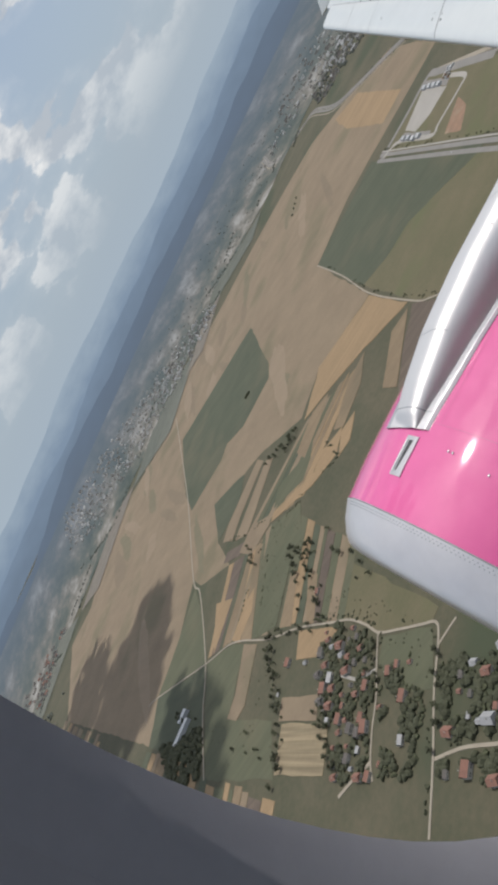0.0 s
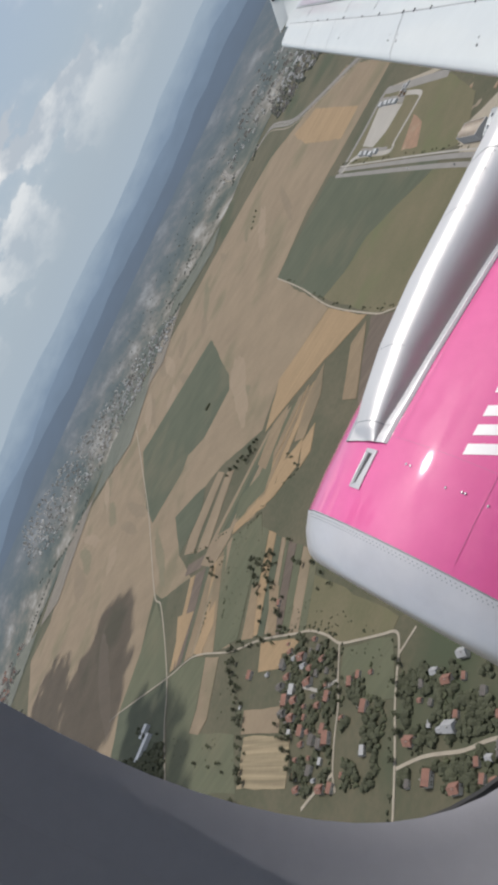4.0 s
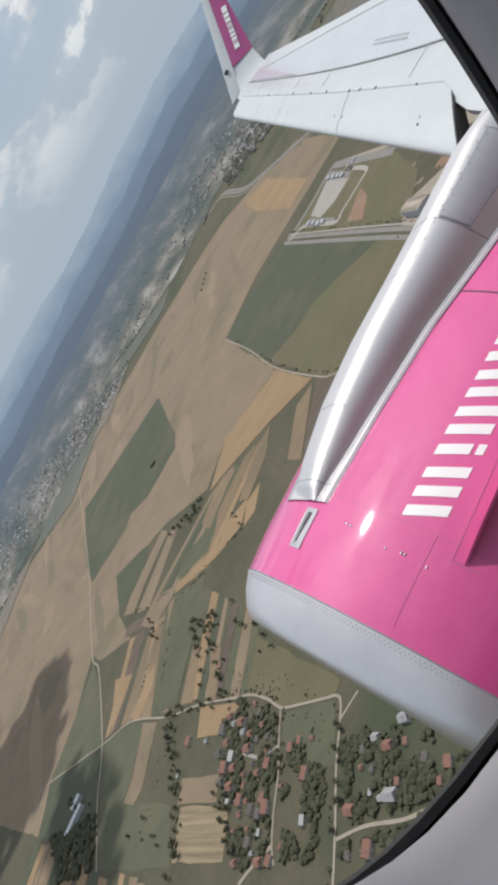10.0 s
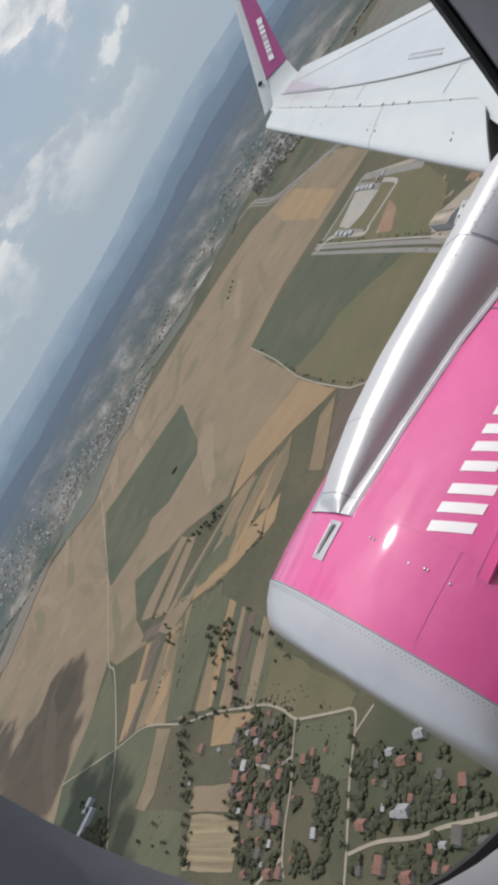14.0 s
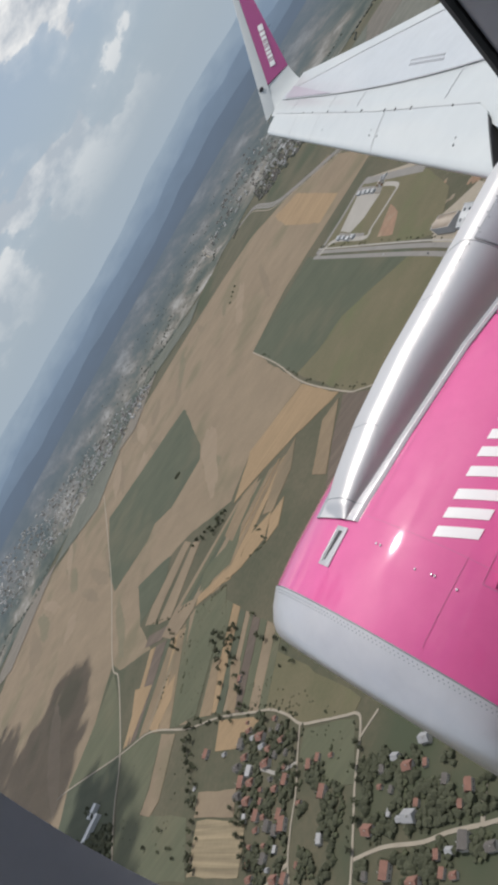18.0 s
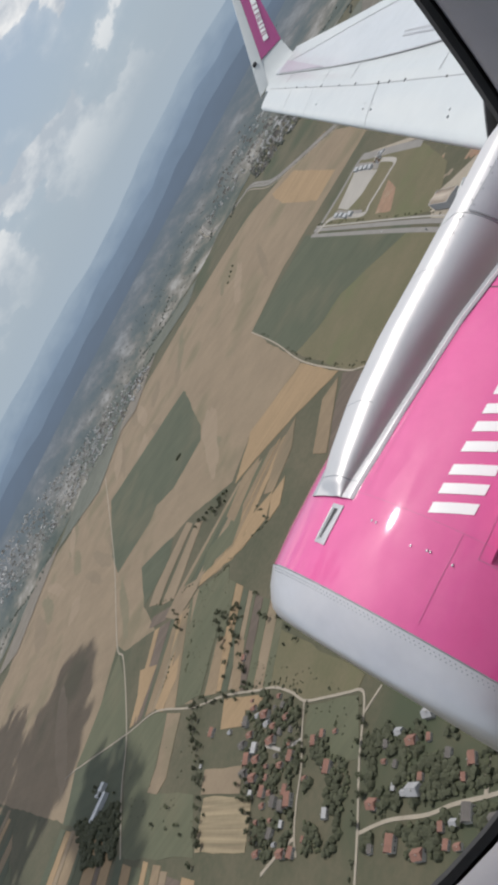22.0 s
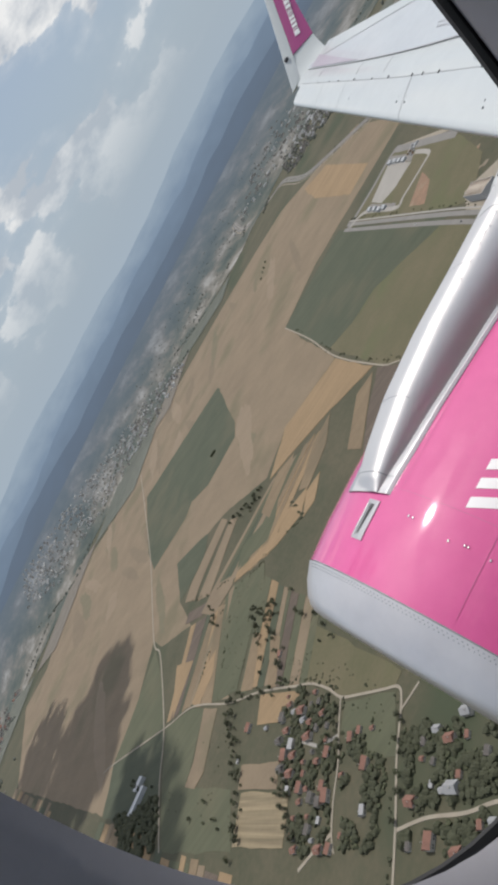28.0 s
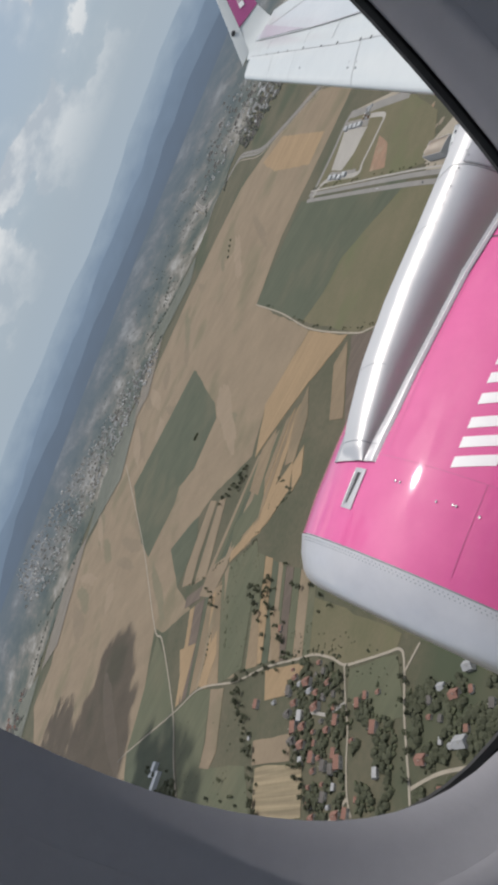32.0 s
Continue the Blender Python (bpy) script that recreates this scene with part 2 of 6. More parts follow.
def loft(name, sections, mat, parent, label="", wrap=True, caps=True, smooth=True):
    cols = len(sections[0])
    verts = [v for s in sections for v in s]
    faces = grid_faces(len(sections), cols, wrap)
    if caps and wrap:
        faces += [tuple(range(cols)), tuple(reversed(range(len(verts) - cols, len(verts))))]
    ob = mesh(name, verts, faces, mat, parent, label, smooth)
    bm = bmesh.new()
    bm.from_mesh(ob.data)
    bmesh.ops.recalc_face_normals(bm, faces=bm.faces)
    bm.to_mesh(ob.data)
    bm.free()
    if smooth:
        ob.data.set_sharp_from_angle(angle=0.75)
    return ob


def prism(name, pts, z0, z1, mat, parent=None, label=""):
    """A slab on a ground plan."""
    n = len(pts)
    verts = [(x, y, z0) for x, y in pts] + [(x, y, z1) for x, y in pts]
    area = sum(pts[i][0] * pts[(i + 1) % n][1] - pts[(i + 1) % n][0] * pts[i][1] for i in range(n))
    order = range(n) if area > 0 else range(n - 1, -1, -1)
    order = list(order)
    faces = [tuple(n + i for i in order), tuple(reversed(order))]
    for a, b in zip(order, order[1:] + order[:1]):
        faces.append((a, b, n + b, n + a))
    return mesh(name, verts, faces, mat, parent, label)


def box_bm(x0, x1, y0, y1, z0, z1, bevel=0.0):
    bm = bmesh.new()
    bmesh.ops.create_cube(bm, size=1.0, matrix=Matrix.Translation(((x0 + x1) / 2, (y0 + y1) / 2, (z0 + z1) / 2)) @ Matrix.Diagonal((x1 - x0, y1 - y0, z1 - z0, 1)))
    if bevel:
        bmesh.ops.bevel(bm, geom=bm.edges[:], offset=bevel, segments=1, affect="EDGES")
    return bm


# ---- cabin side and window ----
WIN = dict(yc=-0.1011, zc=0.1351, a=0.1084, b=0.2816, n=3.05, lean=0.374, top=0.12)


def window_outline(wide, count=96, fore=None):
    """The window's rounded outline in the aircraft's y and z, widened by wide; fore: by that much on its forward side."""
    n = WIN["n"]
    c, s = math.cos(WIN["lean"]), math.sin(WIN["lean"])
    out = []
    for k in range(count):
        q = 2 * math.pi * k / count
        ahead = min(max((math.cos(q) - 0.1) / 0.5, 0.0), 1.0)
        off = wide if fore is None else wide + (fore - wide) * ahead
        u = math.copysign(abs(math.cos(q)) ** (2 / n), math.cos(q)) * (WIN["a"] + off)
        v = math.copysign(abs(math.sin(q)) ** (2 / n), math.sin(q)) * ((WIN["b"] if math.sin(q) < 0 else WIN["top"]) + off)
        out.append((WIN["yc"] + u * c - v * s, WIN["zc"] + u * s + v * c))
    return out


def ring(name, profile, mat, parent, label=""):
    """A ring round the window from (offset, x) to (offset, x)."""
    sections = [[(p[1], y, z) for y, z in window_outline(p[0], fore=p[2] if len(p) > 2 else None)] for p in profile]
    return loft(name, sections, mat, parent, label, wrap=True, caps=False)


window = thing("window_1", "rounded cabin window with black seal in grey-blue plastic lining", "window", kind="structure", at=AIR)
ring("seal", [(0.014, 0.178), (0.0002, 0.1745, 0.0042), (0.0, 0.1728, 0.0042), (0.0020, 0.1726, 0.0052)], RUBBER, window, "thin black rubber window seal")
RIM_PROFILE = [(0.0034, 0.1730, 0.0004), (0.0030, 0.1724, 0.0001), (0.0042, 0.1706, 0.0020), (0.0074, 0.1680, 0.0062), (0.0112, 0.1655, 0.0108), (0.0150, 0.1625)]
ring("rim", RIM_PROFILE, LINING, window, "grey-blue inner rim of the pane")
ring("reveal", [(0.0148, 0.1627), (0.0164, 0.1610), (0.026, 0.1555), (0.042, 0.1490), (0.046, 0.1455)], LINING, window, "grey-blue moulded window reveal")
ring("shade_gap", [(0.046, 0.1470), (0.049, 0.1480), (0.052, 0.1445)], RUBBER, window, "dark gap of the window shade")
ring("surround", [(0.051, 0.1445), (0.055, 0.141), (0.10, 0.134), (0.32, 0.128)], LINING_SHADOW, window, "sidewall panel round the window, shadow put into its dark grey")
inner, outer = window_outline(0.31), window_outline(0.155)


def to_edge(y, z):
    """The point of the sidewall panel's rim in the direction of (y, z) from the window."""
    dy, dz = y - WIN["yc"], z - WIN["zc"]
    k = min((2.6 - WIN["yc"]) / dy if dy > 0 else (-2.6 - WIN["yc"]) / dy if dy < 0 else 99, (1.2 - WIN["zc"]) / dz if dz > 0 else (-1.2 - WIN["zc"]) / dz if dz < 0 else 99)
    return WIN["yc"] + dy * k, WIN["zc"] + dz * k


loft("wall_starboard", [[(0.176, y, z) for y, z in window_outline(0.013)], [(0.180, y, z) for y, z in outer], [(0.180, *to_edge(y, z)) for y, z in outer], [(0.13, *to_edge(y, z)) for y, z in outer], [(0.126, y, z) for y, z in inner]],
     CABIN, window, "cream sidewall and fuselage skin", wrap=True, caps=False, smooth=False)

# cabin is out of view; port side left wide open to brighten the lining
cabin = thing("cabin", "unseen airliner cabin of cream panels, port side opened to let light in", "cabin", kind="structure", at=AIR)
part("floor", box_bm(-3.5, 0.14, -2.6, 2.6, -1.25, -1.15), CABIN, cabin)
part("ceiling", box_bm(-3.5, 0.14, -2.6, 2.6, 1.15, 1.25), CABIN, cabin)
part("bulkhead", box_bm(-3.5, 0.14, 2.6, 2.7, -1.25, 1.25), CABIN, cabin)
part("bulkhead", box_bm(-3.5, 0.14, -2.7, -2.6, -1.25, 1.25), CABIN, cabin)
part("wall_port", box_bm(-3.6, -3.5, -2.7, 2.7, -1.25, -1.0), CABIN, cabin)
part("wall_port", box_bm(-3.6, -3.5, -2.7, 2.7, 1.1, 1.25), CABIN, cabin)
for k in range(6):
    part("port_post", box_bm(-3.6, -3.5, -2.7 + k * 1.05, -2.62 + k * 1.05, -1.0, 1.1), CABIN, cabin)

# outer skin of the fuselage below and above the window belt
hull = thing("fuselage", "white fuselage skin, magenta painted below the window belt", "fuselage", kind="structure", at=AIR)
for name_, mat_, a0, a1 in (("skin", MAGENTA, -18, -42), ("belly", MAGENTA, -42, -100), ("crown", WING_PAINT, 38, 95)):
    sec = []
    for i in range(25):
        y = -9.0 + 15.0 * i / 24
        row = []
        for j in range(13):
            q = radians(a0 + (a1 - a0) * j / 12)
            row.append((-1.72 + 1.99 * math.cos(q), y, -0.32 + 1.99 * math.sin(q)))
        sec.append(row)
    loft(name_, sec, mat_, hull, wrap=False, caps=False)

sec = []
for i in range(33):
    y = -9.0 + 11.0 * i / 32
    swell = min(1.0, max(0.0, (2.0 - y) / 2.5))
    row = []
    for j in range(19):
        q = radians(-4 - 100 * j / 18)
        row.append((-1.72 + 2.0 * math.cos(q) + 0.06 * swell, y, -0.55 - 0.42 * swell + (1.75 + 0.32 * swell) * math.sin(q)))
    sec.append(row)
loft("belly_fairing", sec, MAGENTA, hull, "magenta painted belly fairing", wrap=False, caps=False)

# ---- engine ----
ENG_C = Vector((4.324, -0.094, -2.475))
ENG_A = Vector((0.053, 0.990, 0.129)).normalized()
ENG_U = ENG_A.cross(Vector((0, 0, 1))).normalized()
ENG_V = ENG_U.cross(ENG_A)
PROFILE = [(0.252, 1.060), (0.246, 1.105), (0.228, 1.145), (0.190, 1.185), (0.11, 1.236), (0.0, 1.280), (-0.25, 1.302), (-0.6, 1.315), (-1.0, 1.315), (-1.6, 1.29), (-2.3, 1.21), (-3.0, 1.09), (-3.4, 1.0)]


def girth(s):
    for (s0, r0), (s1, r1) in zip(PROFILE, PROFILE[1:]):
        if s0 >= s >= s1:
            return r0 + (r1 - r0) * (s0 - s) / (s0 - s1)
    return PROFILE[-1][1]


def on_cowl(s, deg, up=0.0):
    q = radians(deg)
    return ENG_C + ENG_A * s + (ENG_U * math.cos(q) + ENG_V * math.sin(q)) * (girth(s) + up)


def turned(name, rings, mat, parent, label="", seg=144):
    sections = [[ENG_C + ENG_A * s + (ENG_U * math.cos(2 * math.pi * k / seg) + ENG_V * math.sin(2 * math.pi * k / seg)) * r for k in range(seg)] for s, r in rings]
    return loft(name, sections, mat, parent, label, wrap=True, caps=False)


def cowl_patch(name, corners, mat, parent, up=0.004, label="", cuts=8, thick=True):
    """A plate on the cowl between four (s, degrees) corners."""
    (s0, d0), (s1, d1), (s2, d2), (s3, d3) = corners
    verts, n = [], cuts + 1
    for lift_ in ((up, 0.001) if thick else (up,)):
        for i in range(n):
            f = i / cuts
            for j in range(n):
                g = j / cuts
                s = (s0 * (1 - g) + s1 * g) * (1 - f) + (s3 * (1 - g) + s2 * g) * f
                d = (d0 * (1 - g) + d1 * g) * (1 - f) + (d3 * (1 - g) + d2 * g) * f
                verts.append(on_cowl(s, d, lift_))
    faces = grid_faces(n, n)
    if thick:
        rim = [j for j in range(n)] + [i * n + n - 1 for i in range(1, n)] + [n * n - 1 - j for j in range(1, n)] + [i * n for i in range(n - 2, 0, -1)]
        faces = faces + [(a, b, b + n * n, a + n * n) for a, b in zip(rim, rim[1:] + rim[:1])]
    ob = mesh(name, verts, faces, mat, parent, label, smooth=False)
    bm = bmesh.new()
    bm.from_mesh(ob.data)
    bmesh.ops.recalc_face_normals(bm, faces=bm.faces)
    bm.to_mesh(ob.data)
    bm.free()
    return ob


engine = thing("jet_engine", "glossy pink jet engine nacelle with grey metal inlet lip", "jet engine", at=AIR)
turned("inlet_lip", [(-0.5, 0.94), (-0.05, 0.93), (0.15, 0.97), (0.23, 1.01)] + PROFILE[:6], LIP, engine, "dull grey bare-metal inlet lip")
turned("fan_cowl", [(-0.004, 1.278)] + PROFILE[6:], PINK, engine, "glossy pink painted cowl")
turned("fan_disc", [(-0.5, 0.95), (-0.52, 0.3), (-0.35, 0.02)], DARK, engine, "dark fan inside the inlet")
cowl_patch("panel_line", [(-0.002, 86), (-0.002, 205), (-0.007, 205), (-0.007, 86)], MARK, engine, up=0.0015, cuts=24, thick=False)
cowl_patch("panel_line", [(-0.52, 109), (-0.52, 200), (-0.5225, 200), (-0.5225, 109)], PINK_LINE, engine, up=0.0015, cuts=24, thick=False)
cowl_patch("panel_line", [(-0.06, 138.4), (-0.06, 138.52), (-0.52, 138.52), (-0.52, 138.4)], PINK_LINE, engine, up=0.0015, cuts=12, thick=False)
cowl_patch("panel_line", [(-0.53, 112.0), (-0.53, 112.08), (-1.95, 112.08), (-1.95, 112.0)], PINK_LINE, engine, up=0.0015, cuts=12, thick=False)
cowl_patch("panel_line", [(-1.86, 96), (-1.86, 190), (-1.87, 190), (-1.87, 96)], DARK, engine, up=0.0015, cuts=24, thick=False)
# rivets along the lip joint
def stud_mesh(name, r, high, mat):
    """A flat six-sided rivet or screw head that stands on its z axis."""
    ring_ = [(r * math.cos(q), r * math.sin(q)) for q in (0, 1.047, 2.094, 3.1416, 4.189, 5.236)]
    me = bpy.data.meshes.new(name)
    me.from_pydata([(x, y, -high) for x, y in ring_] + [(x * 0.8, y * 0.8, high) for x, y in ring_], [], [(6, 7, 8, 9, 10, 11)] + [(k, (k + 1) % 6, 6 + (k + 1) % 6, 6 + k) for k in range(6)])
    me.materials.append(mat)
    return me


def stud(name, me, parent, at, normal):
    ob = new(name, me)
    ob.parent = parent
    ob.matrix_local = Matrix.Translation(at) @ Vector(normal).to_track_quat("Z", "Y").to_matrix().to_4x4()
    return ob


rivet_head = stud_mesh("rivet", 0.0034, 0.0012, MARK)
for row, s in enumerate((0.016, 0.030)):
    for k in range(96):
        d = 84 + (k + 0.5 * row) * 1.15
        c = on_cowl(s, d, 0.0008)
        stud("rivet", rivet_head, engine, c, c - (ENG_C + ENG_A * s))
# small bright domes on the cowl, added to give a row of sun glints
for s, d in ((-0.404, 117.8), (-0.403, 119.1), (-0.366, 129.5), (-0.377, 133.2), (-0.377, 134.0), (-0.366, 139.3)):
    bm = bmesh.new()
    bmesh.ops.create_uvsphere(bm, u_segments=12, v_segments=8, radius=1.0, matrix=Matrix.Translation(on_cowl(s, d, 0.0)) @ Matrix.Diagonal((0.009, 0.009, 0.005, 1)))
    for f in bm.faces:
        f.smooth = True
    part("glint_dome", bm, CHROME, engine, "small bright metal dome added for a sun glint")
# flush air vent with its wedge-shaped scoop
vent = cowl_patch("vent", [(-0.195, 103.0), (-0.195, 107.4), (-0.425, 107.4), (-0.425, 103.0)], SILVER_PAINT, engine, up=0.006, label="grey metal vent plate with a wedge scoop")
cowl_patch("scoop", [(-0.225, 104.7), (-0.225, 105.0), (-0.40, 105.9), (-0.40, 104.6)], DARK, vent, up=0.0085, label="dark wedge-shaped scoop")
cowl_patch("scoop_edge", [(-0.215, 103.9), (-0.215, 104.1), (-0.40, 104.0), (-0.40, 103.5)], WHITE, vent, up=0.012)
# white lettering on the cowl as plain bars
SLANT = 0.075
bars = []
for start, count, dot in ((-0.545, 3, False), (-0.885, 1, True), (-1.000, 2, False), (-1.220, 2, False), (-1.440, 2, False), (-1.660, 1, True)):
    for k in range(count):
        s, tall = start - k * 0.105, 138.6 if not dot else 136.6
        bars.append(((s, 129.6), (s - 0.058, 129.6), (s - 0.058 - SLANT * (tall - 129.6) / 9, tall), (s - SLANT * (tall - 129.6) / 9, tall)))
        if dot:
            bars.append(((s - 0.066, 137.6), (s - 0.124, 137.6), (s - 0.136, 139.2), (s - 0.078, 139.2)))
for name_ in ("lettering",):
    for bar in bars:
        cowl_patch(name_, bar, WHITE, engine, up=0.003, label="white painted shape", cuts=5)
# strake on the inboard flank and the hatch outline under it
verts = []
for side in (-0.006, 0.006):
    for s, h in ((-0.45, 0.004), (-0.62, 0.13), (-0.95, 0.27), (-1.25, 0.30), (-1.30, 0.004)):
        q = on_cowl(s, 146.0, h)
        verts.append(q + ENG_V * side)
strake_faces = [(0, 1, 2, 3, 4), (9, 8, 7, 6, 5)] + [(k, (k + 1) % 5, 5 + (k + 1) % 5, 5 + k) for k in range(5)]
mesh("strake", verts, strake_faces, PINK, engine, "pink triangular strake fin")
cowl_patch("hatch_line", [(-0.44, 143.2), (-0.44, 149.0), (-0.446, 149.0), (-0.446, 143.2)], PINK_LINE, engine, up=0.002, cuts=8, thick=False)
cowl_patch("hatch_line", [(-0.44, 143.2), (-0.44, 143.36), (-1.5, 141.36), (-1.5, 141.2)], PINK_LINE, engine, up=0.002, cuts=8, thick=False)

# ---- pylon fairing between the nacelle and the wing ----
pylon = thing("engine_pylon", "polished silver pylon fairing joining the pink nacelle to the wing", "pylon", at=AIR)
PYLON = [(-0.70, 4.12, -1.258, 0.262, 0.180), (-0.78, 4.12, -1.222, 0.270, 0.190), (-0.95, 4.12, -1.208, 0.293, 0.225), (-1.30, 4.13, -1.206, 0.333, 0.282),
         (-1.75, 4.13, -1.236, 0.366, 0.320), (-2.25, 4.13, -1.300, 0.405, 0.358), (-2.80, 4.14, -1.368, 0.44, 0.393), (-3.30, 4.15, -1.425, 0.47, 0.42), (-3.60, 4.15, -1.50, 0.50, 0.45), (-4.6, 4.15, -1.72, 0.55, 0.45)]


def pylon_at(y):
    for p0, p1 in zip(PYLON, PYLON[1:]):
        if p0[0] >= y >= p1[0]:
            f = (p0[0] - y) / (p0[0] - p1[0])
            return [a + (b - a) * f for a, b in zip(p0, p1)]
    return list(PYLON[-1] if y < PYLON[-1][0] else PYLON[0])


def pylon_point(y, q, up=0.0):
    """q: 0 on the ridge, 0.8 where the rounded flank meets the flange, 1 at the flange's edge on the cowl; minus is inboard."""
    _, cx, top, half, tube = pylon_at(y)
    near = 1 - (tube - 0.15) / cx
    _, rx, rz, _, _ = pylon_at(y / near)
    rx, rz = rx * near, rz * near
    s = (y - ENG_C.y) / ENG_A.y
    ax, az, r = ENG_C.x + ENG_A.x * s, ENG_C.z + ENG_A.z * s, girth(s + 0.165)

    def cowl(px):
        return az + math.sqrt(max(r * r - (px - ax) ** 2, 0.01)) * 1.009 + 0.012

    k = min(abs(q), 1.0)
    if k <= 0.8:
        w = radians(k / 0.8 * 90)
        blunt = min(max((y + 2.1) / 1.1, 0.0), 1.0)
        gx, gz = math.sin(w) ** (0.78 - 0.22 * blunt), 1 - math.cos(w) ** 0.74
        side = rx - (cx - tube) if q < 0 else cx + 0.72 * tube - rx
        x = rx + math.copysign(gx, q) * (side + up)
        foot = cowl(cx - tube)
        z = max(rz - (rz - foot) * gz, cowl(x)) + up * math.cos(w)
    else:
        f = (k - 0.8) / 0.2
        x = cx + math.copysign(1, q) * (tube + (half - tube) * f) * (0.72 if q > 0 else 1.0)
        z = cowl(x) + up - (0.014 if f > 0.97 else 0.0)
    return Vector((x, y, z))


def pylon_piece(name, y0, y1, mat, label, q0=-0.8, q1=0.8, up=0.0, rows=18, cols=40):
    sec = [[pylon_point(y0 + (y1 - y0) * i / rows, q0 + (q1 - q0) * j / cols, up) for j in range(cols + 1)] for i in range(rows + 1)]
    return loft(name, sec, mat, pylon, label, wrap=False, caps=False)


pylon_piece("nose_cap", -0.70, -0.80, SILVER, "polished metal nose cap", rows=8)
pylon_piece("leading_fairing", -0.803, -2.44, SILVER, "polished silver leading fairing", rows=30)
pylon_piece("aft_fairing", -2.444, -3.24, SILVER, "polished silver aft fairing")
pylon_piece("wing_fillet", -3.243, -4.6, WING_PAINT, "white fillet blending the pylon into the wing")
pylon_piece("side_panel", -2.46, -3.1, PANEL, "riveted grey side panel", q0=-0.66, q1=-0.30, up=0.004)
pylon_piece("flange", -0.70, -3.4, SILVER_PAINT, "grey sealing strip along the cowl", q0=-1.0, q1=-0.80, cols=6, rows=40)
pylon_piece("flange", -0.70, -3.4, SILVER_PAINT, "grey sealing strip along the cowl", q0=0.80, q1=1.0, cols=6, rows=40)
pylon_piece("flange_edge", -0.70, -3.4, WHITE, "pale sealant edge", q0=-0.995, q1=-0.965, up=0.003, cols=2, rows=40)
pylon_piece("seam", -0.799, -0.804, MARK, "thin dark seam", q0=-0.98, up=0.0015, rows=1)
pylon_piece("seam", -1.2265, -1.2295, MARK, "thin seam", q0=-0.45, q1=0.3, up=0.0015, rows=1)
pylon_piece("seam", -2.058, -2.061, MARK, "thin seam", q0=-0.2, q1=0.3, up=0.0015, rows=1)
pylon_piece("seam", -2.4405, -2.4455, MARK, "thin dark seam", up=0.0015, rows=1)
pylon_piece("seam", -3.239, -3.245, MARK, "thin dark seam", up=0.0015, rows=1)
pylon_piece("seam", -1.23, -2.45, MARK, "thin lengthwise seam", q0=-0.2535, q1=-0.25, up=0.0012, cols=1)
screw_head = stud_mesh("screw", 0.0050, 0.0010, MARK)
for q0, y0, y1, count in ((-0.22, -1.3, -2.4, 9), (-0.27, -1.5, -3.1, 15), (-0.33, -2.5, -3.05, 6), (-0.63, -2.5, -3.05, 6)):
    for k in range(count):
        y = y0 + (y1 - y0) * k / (count - 1)
        c = pylon_point(y, q0, 0.0056)
        across = pylon_point(y, q0 + 0.02, 0.0056) - c
        along = pylon_point(y + 0.02, q0, 0.0056) - c
        out = along.cross(across)
        stud("screw", screw_head, pylon, c, out if out.z > 0 else -out)
for y0, y1, q0, q1 in ((-2.455, -3.105, -0.668, -0.660), (-2.455, -3.105, -0.300, -0.293), (-3.098, -3.106, -0.66, -0.30), (-2.454, -2.462, -0.66, -0.30)):
    pylon_piece("panel_edge", y0, y1, MARK, "thin dark edge of the side panel", q0=q0, q1=q1, up=0.0052, rows=10 if y0 - y1 > 0.1 else 1, cols=1 if q1 - q0 < 0.1 else 14)

# ---- wing ----
W_IN, W_OUT = Vector((4.82, -3.63, -1.60)), Vector((14.34, -9.07, -0.14))
W_SPAN = (W_OUT - W_IN).normalized()
W_CHORD = Vector((0.0, -0.9915, -0.1302))
W_UP = W_CHORD.cross(W_SPAN).normalized()
if W_UP.z < 0:
    W_UP = -W_UP


def wing_at(u, c, up=0.0):
    """u metres out along the leading edge, c metres back along the chord."""
    return W_IN + W_SPAN * u + W_CHORD * c + W_UP * up


def lerp(pairs, u):
    for (u0, v0), (u1, v1) in zip(pairs, pairs[1:]):
        if u <= u1 or (u1, v1) == pairs[-1]:
            return v0 + (v1 - v0) * (u - u0) / (u1 - u0)


SLAT = [(0.0, 0.70), (3.8, 0.57), (6.4, 0.54), (11.6, 0.49)]
BOX = [(u, 0.915 + 0.36 * math.exp(-(u - 1.57) / 3.2)) for u in (1.57, 2.2, 2.9, 3.6, 4.4, 5.4, 6.6, 8.0, 10.0, 12.7)]
FRONT = [(-2.2, 0.36), (0.5, 0.42), (0.95, 0.62), (1.2, 0.63), (3.8, 0.54), (6.4, 0.51), (11.6, 0.46)]
TEL = [(1.0, 2.72), (4.35, 2.30), (7.1, 1.94), (12.0, 1.20)]
TE = [(0.0, 3.15), (5.26, 2.45), (7.57, 2.18), (11.55, 1.79)]
wing = thing("aircraft_wing", "white painted aircraft wing with slats and a raked upturned winglet", "wing", at=AIR)


def wing_sheet(name, u0, u1, front, rear, mat, label="", up=0.0, thick=0.05, cu=24, cc=8, camber=0.0):
    top = [[wing_at(u, front(u) + (rear(u) - front(u)) * j / cc, up + camber * math.sin(math.pi * j / cc)) for j in range(cc + 1)] for u in [u0 + (u1 - u0) * i / cu for i in range(cu + 1)]]
    sec = [row + [p - W_UP * thick for p in reversed(row)] for row in top]
    return loft(name, sec, mat, wing, label, wrap=True, caps=True, smooth=False)


def shear(u):
    return lerp([(0.0, 1.15), (3.42, 0.42), (8.9, 0.35), (12.0, 0.30)], u)


